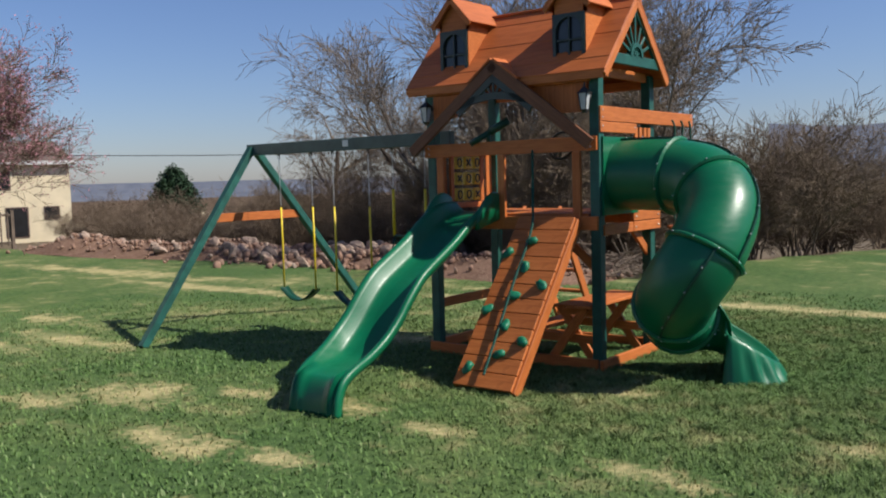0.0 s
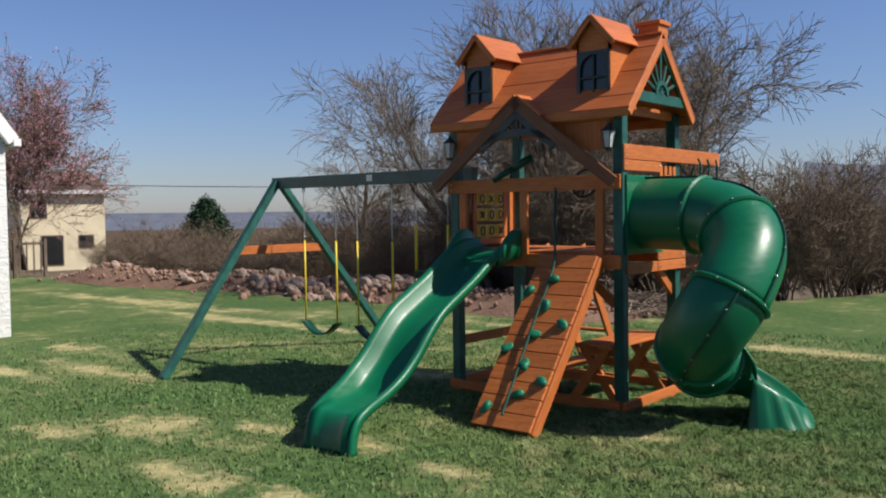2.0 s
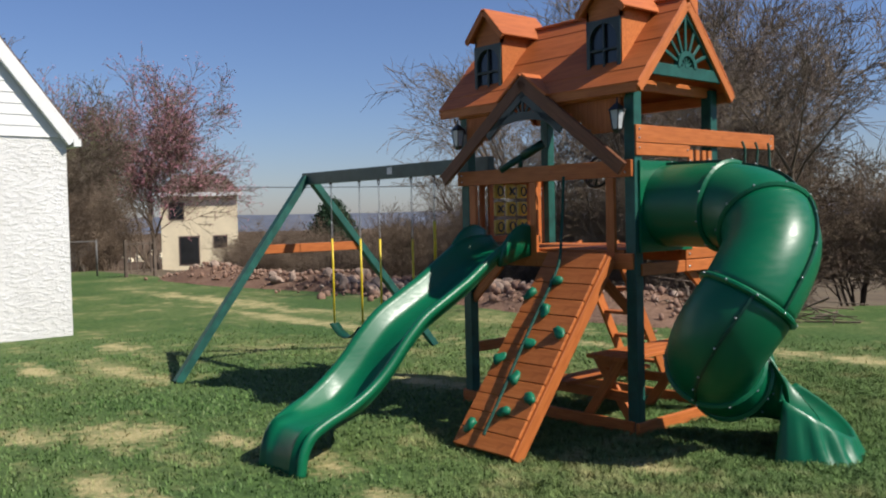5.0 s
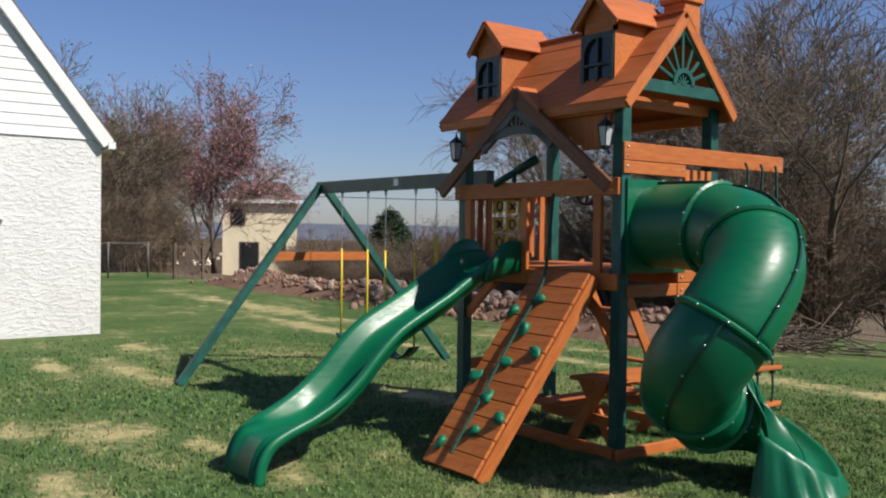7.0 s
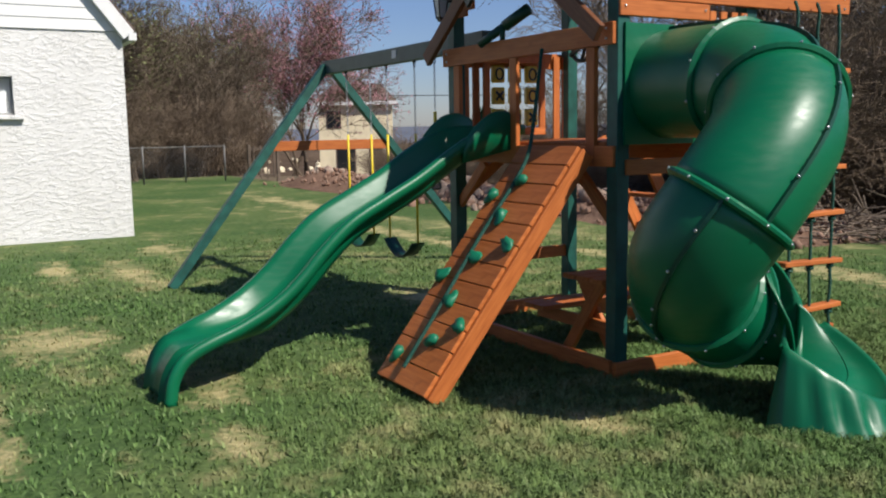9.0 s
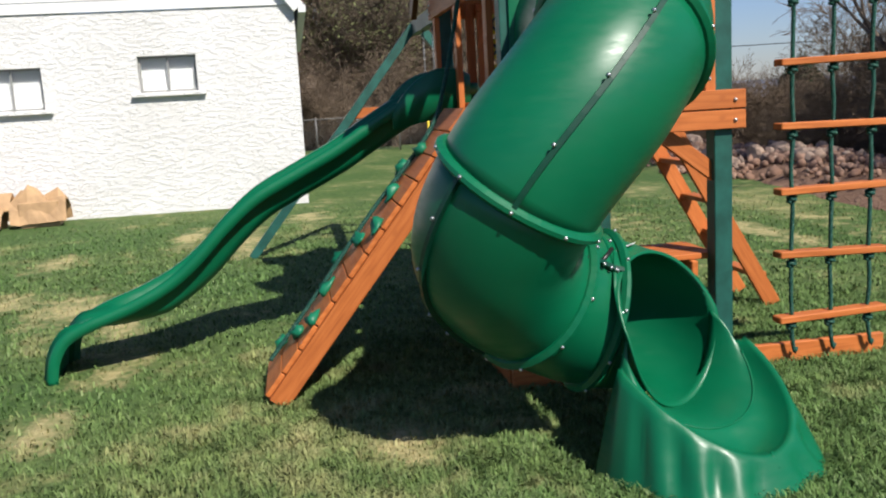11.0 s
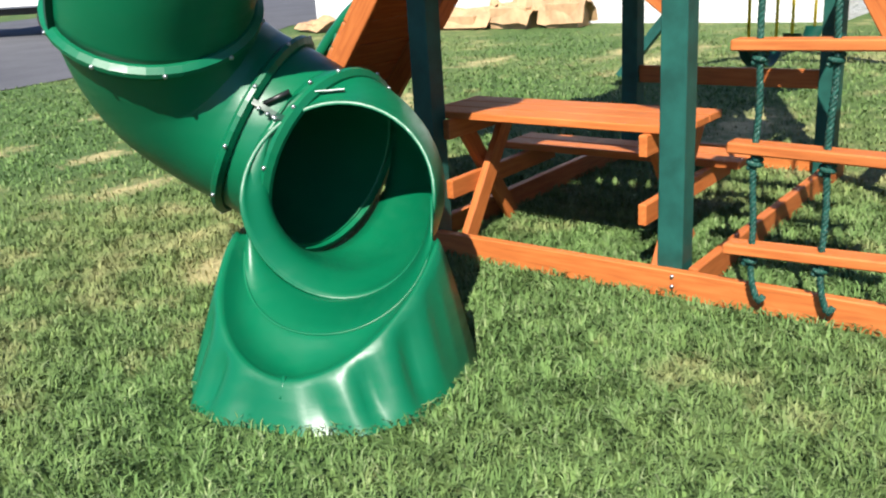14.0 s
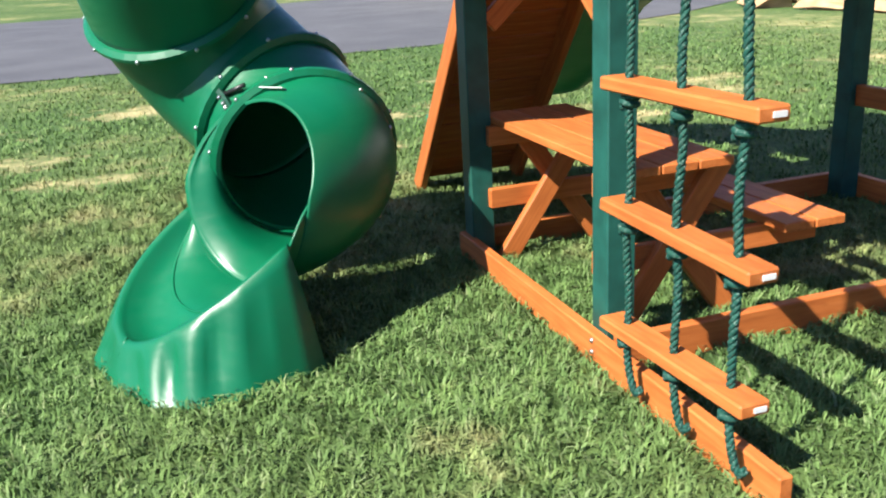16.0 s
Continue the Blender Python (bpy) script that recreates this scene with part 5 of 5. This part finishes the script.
def tree(name, loc, label, height, seed, depth=4, stems=1, droop=0.0, spread=0.75, bark="bark", least=0.007, leaf=None, group="bare trees", trunk=0.03):
    rnd = random.Random(seed)
    big, small, tips = [], [], []
    for s in range(stems):
        d = Vector((rnd.gauss(0, 0.12 + 0.1 * (stems > 1)), rnd.gauss(0, 0.12 + 0.1 * (stems > 1)), 1)).normalized()
        start = Vector((rnd.gauss(0, 0.08 * (stems > 1) * height / 3), rnd.gauss(0, 0.08 * (stems > 1) * height / 3), -0.15))
        segs = []
        grow(segs, start, d, height * rnd.uniform(0.42, 0.52), height * trunk, depth, rnd, droop, spread, tips)
        for q in segs:
            (big if q[2] > height * trunk * 0.3 else small).append(q)
    t = thing(name, loc, label, "tree" if name != "shrub" else "shrub", group)
    m = pose(*loc)
    part_me = branch_mesh("trunk", big, bark, least)
    put("trunk", part_me, m, t)
    put("crown", branch_mesh("crown", small, "twig" if bark == "bark" else bark, least), m, t)
    if leaf:
        put("foliage", leaf_mesh("foliage", tips, leaf[1], leaf[2], leaf[0], np.random.default_rng(seed)), m, t)
    return t


def at_ground(x, y):
    return (x, y, ground_height(x, y))


def scatter():
    rnd = random.Random(21)
    base_trees = [
        tree("bare_tree", at_ground(-17.0, 13.2), "leafless twisted tree hung with vines behind the rubble", 8.0, 3, 4, 1, 0.03, 0.9, least=0.0075, trunk=0.024),
        tree("bare_tree", at_ground(-12.5, 14.5), "leafless tangled tree behind the play tower", 8.6, 5, 4, 2, 0.01, 0.7, least=0.0075, trunk=0.02),
        tree("bare_tree", at_ground(-7.9, 12.2), "leafless tall tree behind the play tower", 9.2, 9, 4, 2, 0.0, 0.65, least=0.0075, trunk=0.02),
    ]
    base_shrubs = [tree("shrub", at_ground(-9.6 + 1.3 * k, 9.8 + 0.5 * k), "leafless brown tangle of brush and vines", 3.2 + 0.3 * k, 31 + k, 3, 7, 0.02, 0.8, "twigdark", 0.0055, group="brush thicket", trunk=0.008) for k in range(4)]
    # thicket along the far side of the lawn
    for k in range(110):
        x = rnd.uniform(-18, 14)
        y = edge_of_lawn(x) + rnd.uniform(1.2, 8.0)
        if math.degrees(math.atan2(4.1 - x, y + 7.5)) > 49:
            continue
        s = rnd.uniform(0.7, 1.1) * (1.15 if -10 < x < -2 else 0.85)
        o = copy_thing(base_shrubs[k % 4], pose(*at_ground(x, y), 0, 0, rnd.uniform(0, 360)))
        o.scale = (s, s, s * rnd.uniform(0.85, 1.2))
    for x, y, k, s, rz in ((-5.2, 11.4, 1, 0.8, 70), (-6.3, 10.2, 2, 0.9, 200), (-9.6, 15.5, 0, 1.05, 130), (-14.8, 16.5, 1, 0.8, 200), (-6.6, 15, 1, 1.1, 255),
                           (-2.7, 17.5, 0, 0.62, 300), (-10.6, 12.8, 2, 0.9, 90), (-8.2, 9.8, 1, 0.8, 330), (2.5, 21.5, 1, 0.5, 80)):
        o = copy_thing(base_trees[k], pose(*at_ground(x, y), 0, 0, rz))
        o.scale = (s, s, s)
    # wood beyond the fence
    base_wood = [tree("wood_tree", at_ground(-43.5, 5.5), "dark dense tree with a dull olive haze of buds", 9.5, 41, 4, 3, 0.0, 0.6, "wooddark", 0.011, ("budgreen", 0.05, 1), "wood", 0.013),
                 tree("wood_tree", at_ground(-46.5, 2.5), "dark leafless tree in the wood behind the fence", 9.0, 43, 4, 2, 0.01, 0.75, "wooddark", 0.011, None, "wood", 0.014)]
    for k, (x, y, s) in enumerate(((-36, 4.5, 1.0), (-38, 7.5, 1.1), (-35, 1.0, 1.15), (-42, 3, 1.25), (-37, -2, 1.1), (-34.5, 7.4, 0.85), (-45, 8, 1.2), (-48, 0, 1.3), (-39, 1.5, 1.3), (-36.5, -4, 1.2), (-41, 6, 1.2))):
        o = copy_thing(base_wood[k % 2], pose(*at_ground(x, y), 0, 0, 47 * k))
        o.scale = (s, s, s * 0.82)
    for k in range(110):
        x = rnd.uniform(-54, -28)
        y = rnd.uniform(-9, 13) if k % 3 else rnd.uniform(9, 30)
        bearing = math.degrees(math.atan2(4.5 - x, y + 6.5))
        if 49 < bearing < 68.5:
            continue
        s = rnd.uniform(0.9, 1.5) * (1.0 if y < 10 else 0.5)
        o = copy_thing(base_shrubs[k % 4], pose(*at_ground(x, y), 0, 0, rnd.uniform(0, 360)))
        o.scale = (s, s, s)
    # low brush on the slope between the rubble and the valley
    for k in range(95):
        a, r = math.radians(rnd.uniform(47, 62)), rnd.uniform(24, 75)
        x, y = 4.5 - r * math.sin(a), -6.5 + r * math.cos(a)
        if y < 9.5:
            continue
        s = rnd.uniform(0.32, 0.6) * (0.8 if r < 40 else 1.4)
        o = copy_thing(base_shrubs[k % 4], pose(*at_ground(x, y), 0, 0, rnd.uniform(0, 360)))
        o.scale = (s * 1.6, s * 1.6, s)
    tree("redbud_tree", at_ground(-50.0, 17.2), "spring tree with rose-coloured buds beside the cream house", 14.0, 14, 4, 6, 0.0, 0.72, "twigdark", 0.015, ("pinkbud", 0.065, 4), "", 0.009)
    tree("budding_tree", at_ground(-40, 4.0), "tall tree just coming into olive leaf", 8.5, 17, 4, 3, 0.0, 0.55, "bark", 0.012, ("budgreen", 0.055, 2), "", 0.012)


scatter()


def evergreen():
    x, y, z = at_ground(-61.0, 38.4)
    t = thing("evergreen", (x, y, z), "dense dark green conical arborvitae beyond the rubble", "tree")
    rng = np.random.default_rng(5)
    n = 6500
    hgt = 6.1
    u = rng.random(n) ** 0.75
    ang = rng.uniform(0, math.tau, n)
    prof = 1.95 * np.sin(np.pi * np.clip(0.16 + 0.84 * u, 0, 1)) ** 0.75
    rad = prof * np.sqrt(rng.uniform(0.35, 1, n)) * (1 + 0.12 * np.sin(ang * 5 + u * 17))
    pts = np.stack([rad * np.cos(ang), rad * np.sin(ang), u * hgt], 1)
    put("foliage", leaf_mesh("foliage", pts, 0.14, 3, "fir", rng), pose(x, y, z), t)
    rod("trunk", [(x, y, z - 0.2), (x, y, z + 4.2)], 0.16, "bark", t)


evergreen()


# ---- rubble bank, stones ----
def rubble():
    rnd = random.Random(12)
    base = []
    for k in range(5):
        bm = bmesh.new()
        bmesh.ops.create_icosphere(bm, subdivisions=1, radius=1.0)
        for v in bm.verts:
            v.co *= 1 + 0.45 * noise.noise(v.co * 1.3 + Vector((k * 5, 2, 1)))
        base.append((np.array([v.co[:] for v in bm.verts]), np.array([[v.index for v in f.verts] for f in bm.faces])))
        bm.free()

    def height(x, y):
        c = 7.4 + 0.5 * math.sin(x * 0.4)
        h = 0.36 + 0.2 * noise.noise((x * 0.5, 0, 5))
        return max(0.0, h * (1 - ((y - c) / 1.5) ** 2)) * min(1, max(0, (-3.0 - x) / 2), max(0, (x + 24) / 2))

    vs, fs, off = [], [], 0
    for k in range(1500):
        x = rnd.uniform(-23.5, -7.0) if k % 5 else rnd.uniform(-8, -3.2)
        y = 7.4 + rnd.gauss(0, 0.75)
        s = 0.03 + 0.065 * rnd.random() ** 2 + (0.07 * rnd.random() if -14 < x < -8 else 0)
        v, f = base[k % 5]
        m = np.array(Euler((rnd.uniform(0, 6), rnd.uniform(0, 6), rnd.uniform(0, 6))).to_matrix())
        vs.append((v * (s * rnd.uniform(0.7, 1.3), s, s * rnd.uniform(0.4, 0.9))) @ m.T + (x, y, max(0.02, height(x, y)) + 0.02 + min(0, ground_height(x, y))))
        fs.append(f + off)
        off += len(v)
    tagged(put("rubble", np_mesh("rubble", np.concatenate(vs), np.concatenate(fs), "stone"), Matrix.Identity(4)), "long bank of broken reddish brown field stones at the lawn edge", "rubble", kind="stuff")
    bm = bmesh.new()
    rows = [[(x, y, height(x, y) - 0.03 + min(0, ground_height(x, y))) for y in np.arange(5.5, 9.6, 0.2)] for x in np.arange(-24, -2.6, 0.3)]
    grid_faces(bm, rows)
    bmesh.ops.recalc_face_normals(bm, faces=bm.faces)
    tagged(part("earth_bank", bm, "soil", smooth=True), "low bank of bare brown earth under the stones", "earth bank", kind="structure")
    big = []
    for k in range(44):
        x = rnd.uniform(-14.5, -8.5) if k < 24 else rnd.uniform(-22, -8.5)
        y = 7.0 + rnd.gauss(0, 0.55)
        s = rnd.uniform(0.09, 0.2)
        bm = bmesh.new()
        bmesh.ops.create_icosphere(bm, subdivisions=2, radius=1.0)
        for v in bm.verts:
            v.co *= 1 + 0.4 * noise.noise(v.co * 1.2 + Vector((k * 3, 1, 8)))
        z = height(x, y) + min(0, ground_height(x, y))
        o = part("boulder", bm, "stone", m=pose(x, y, z + s * 0.25, rnd.uniform(0, 360), rnd.uniform(0, 40), 0) @ Matrix.Diagonal((s * 1.3, s, s * 0.7, 1)))
        tagged(o, "weathered pale grey boulder in the rubble bank", "boulder", "boulders")


rubble()


def stick_pile():
    rnd = random.Random(3)
    segs = []
    for k in range(420):
        c = Vector((rnd.gauss(-4.3, 0.9), 7.6 + rnd.gauss(0, 0.4), abs(rnd.gauss(0, 0.16))))
        d = Vector((rnd.gauss(0, 1), rnd.gauss(0, 0.5), rnd.gauss(0, 0.15))).normalized() * rnd.uniform(0.2, 0.7)
        segs.append((c - d, c + d, rnd.uniform(0.008, 0.02), 0.006))
    tagged(put("stick_pile", branch_mesh("stick_pile", segs, "twig"), Matrix.Identity(4)), "heap of dry cut sticks at the lawn edge", "brush pile", kind="stuff")


stick_pile()


# ---- chain-link fence ----
def fence():
    f = thing("fence", (-30, 3, 0), "low galvanised chain-link fence at the back of the lawn", "fence")
    a, b = Vector((-25.5, -6.0, 0)), Vector((-26.6, 5.3, 0))
    n = 8
    pts = [a.lerp(b, k / n) for k in range(n + 1)]
    for p in pts:
        rod("post", [p, p + Vector((0, 0, 1.25))], 0.03, "wire", f)
    rod("top_rail", [p + Vector((0, 0, 1.2)) for p in pts], 0.018, "wire", f)
    segs = []
    L = (b - a).length
    d = (b - a).normalized()
    for k in range(int(L / 0.14)):
        for s in (-1, 1):
            p = a + d * (0.14 * k)
            q = p + d * (s * 1.1)
            if 0 <= (q - a).dot(d) <= L:
                segs.append((p + Vector((0, 0, 0.03)), q + Vector((0, 0, 1.17)), 0.0035, 0.0035))
    put("mesh_wire", branch_mesh("mesh_wire", segs, "wire", 0.003), Matrix.Identity(4), f)


fence()


def wooden_gate():
    g = thing("garden_gate", (-24.8, 6.2, 0), "weathered grey wooden gate frame by the rubble", "gate")
    for y in (5.6, 6.6):
        board("gate_post", (-24.8, y, -0.1), (-24.8, y, 1.25), 0.10, 0.10, (1, 0, 0), "bark", g)
    for z in (0.2, 1.1):
        board("gate_rail", (-24.8, 5.65, z), (-24.8, 6.55, z), 0.04, 0.08, mat="bark", parent=g)
    for k in range(4):
        y = 5.75 + 0.23 * k
        board("gate_slat", (-24.76, y, 0.1), (-24.76, y, 1.2), 0.05, 0.02, (1, 0, 0), "bark", g)


wooden_gate()

# ---- power line, far town and ridges ----
def cable():
    a, b = Vector((-75, 2, 5.6)), Vector((-14, 64, 4.6))
    pts = [a.lerp(b, k / 24) - Vector((0, 0, 1.2 * math.sin(math.pi * k / 24))) for k in range(25)]
    tagged(rod("power_line", pts, 0.025, "black"), "thin black overhead power line", "cable")


cable()


def far_town():
    rnd = random.Random(6)
    bm = bmesh.new()
    for k in range(170):
        a = math.radians(rnd.uniform(50, 80))
        r = rnd.uniform(500, 1300)
        x, y = 4 - r * math.sin(a), -6 + r * math.cos(a)
        s = rnd.uniform(1.6, 3.2)
        z = ground_height(x, y) + s * 0.4
        add_box(bm, (s * 1.3, s, s * 0.8), pose(x, y, z, 0, 0, rnd.uniform(0, 90)))
        bmesh.ops.create_cone(bm, cap_ends=True, segments=4, radius1=s * 0.85, radius2=0.1, depth=s * 0.5, matrix=pose(x, y, z + s * 0.65, 0, 0, 45))
    tagged(part("far_town", bm, "housewall"), "scattered pale houses of a distant town in the valley", "town", kind="stuff")


far_town()


def ridge(name, dist, h0, h1, a0, a1, mat, seed, label):
    bm = bmesh.new()
    rows = []
    for k in range(121):
        a = math.radians(a0 + (a1 - a0) * k / 120)
        h = h0 + (h1 - h0) * (0.5 + 0.5 * noise.noise((k * 0.05, seed, 0))) + 3 * noise.noise((k * 0.9, seed, 2))
        x, y = -dist * math.sin(a), dist * math.cos(a)
        rows.append([(x * 0.9, y * 0.9, -45), (x * 0.97, y * 0.97, -35 + 0.5 * (h + 35)), (x, y, h), (x * 1.1, y * 1.1, -45)])
    grid_faces(bm, rows)
    bmesh.ops.recalc_face_normals(bm, faces=bm.faces)
    tagged(part(name, bm, mat, smooth=True), label, "hill", kind="structure")


ridge("backdrop_ridge", 2600, -10, 35, -60, 140, "hillhaze", 4, "wooded ridge on the horizon with blue haze painted into its colour")
ridge("backdrop_hill", 1100, -24, 0, -60, 140, "hillnear", 9, "brown wooded valley side in the distance")
ridge("backdrop_mountain", 1700, 60, 110, -40, 18, "hillhaze", 2, "long wooded mountain behind the brush, coloured blue-grey for haze")


# ---- white box truck on the driveway ----
def box_truck():
    x, y, rz = -9.2, -16.6, 32
    t = thing("box_truck", (x, y, 0), "white box truck parked on the asphalt driveway", "truck", rz=rz)
    m = pose(x, y, 0, 0, 0, rz)
    bm = bmesh.new()
    add_box(bm, (2.1, 4.2, 2.2), m @ pose(0, -2.0, 1.75), 0.04)
    part("cargo_box", bm, "siding", t)
    bm = bmesh.new()
    add_box(bm, (2.0, 1.6, 1.5), m @ pose(0, -5.0, 1.25), 0.12)
    part("cab", bm, "siding", t)
    bm = bmesh.new()
    add_box(bm, (1.0, 5.6, 0.16), m @ pose(0, -2.8, 0.57), 0.01)
    part("chassis", bm, "black", t)
    for sx in (-0.85, 0.85):
        for yy in (-0.9, -4.9):
            bm = bmesh.new()
            bmesh.ops.create_cone(bm, cap_ends=True, segments=24, radius1=0.38, radius2=0.38, depth=0.26, matrix=m @ pose(sx, yy, 0.39, 0, 90, 0))
            w = part("wheel", bm, "tyre", t)
            bm = bmesh.new()
            bmesh.ops.create_cone(bm, cap_ends=True, segments=20, radius1=0.21, radius2=0.18, depth=0.28, matrix=m @ pose(sx, yy, 0.39, 0, 90, 0))
            part("rim", bm, "steel", w)
        rod("mirror_arm", [m @ Vector((sx * 1.2, -4.5, 1.6)), m @ Vector((sx * 1.5, -4.4, 1.6))], 0.02, "black", t)
        bm = bmesh.new()
        add_box(bm, (0.18, 0.06, 0.4), m @ pose(sx * 1.55, -4.4, 1.6), 0.02)
        part("mirror", bm, "black", t)


box_truck()
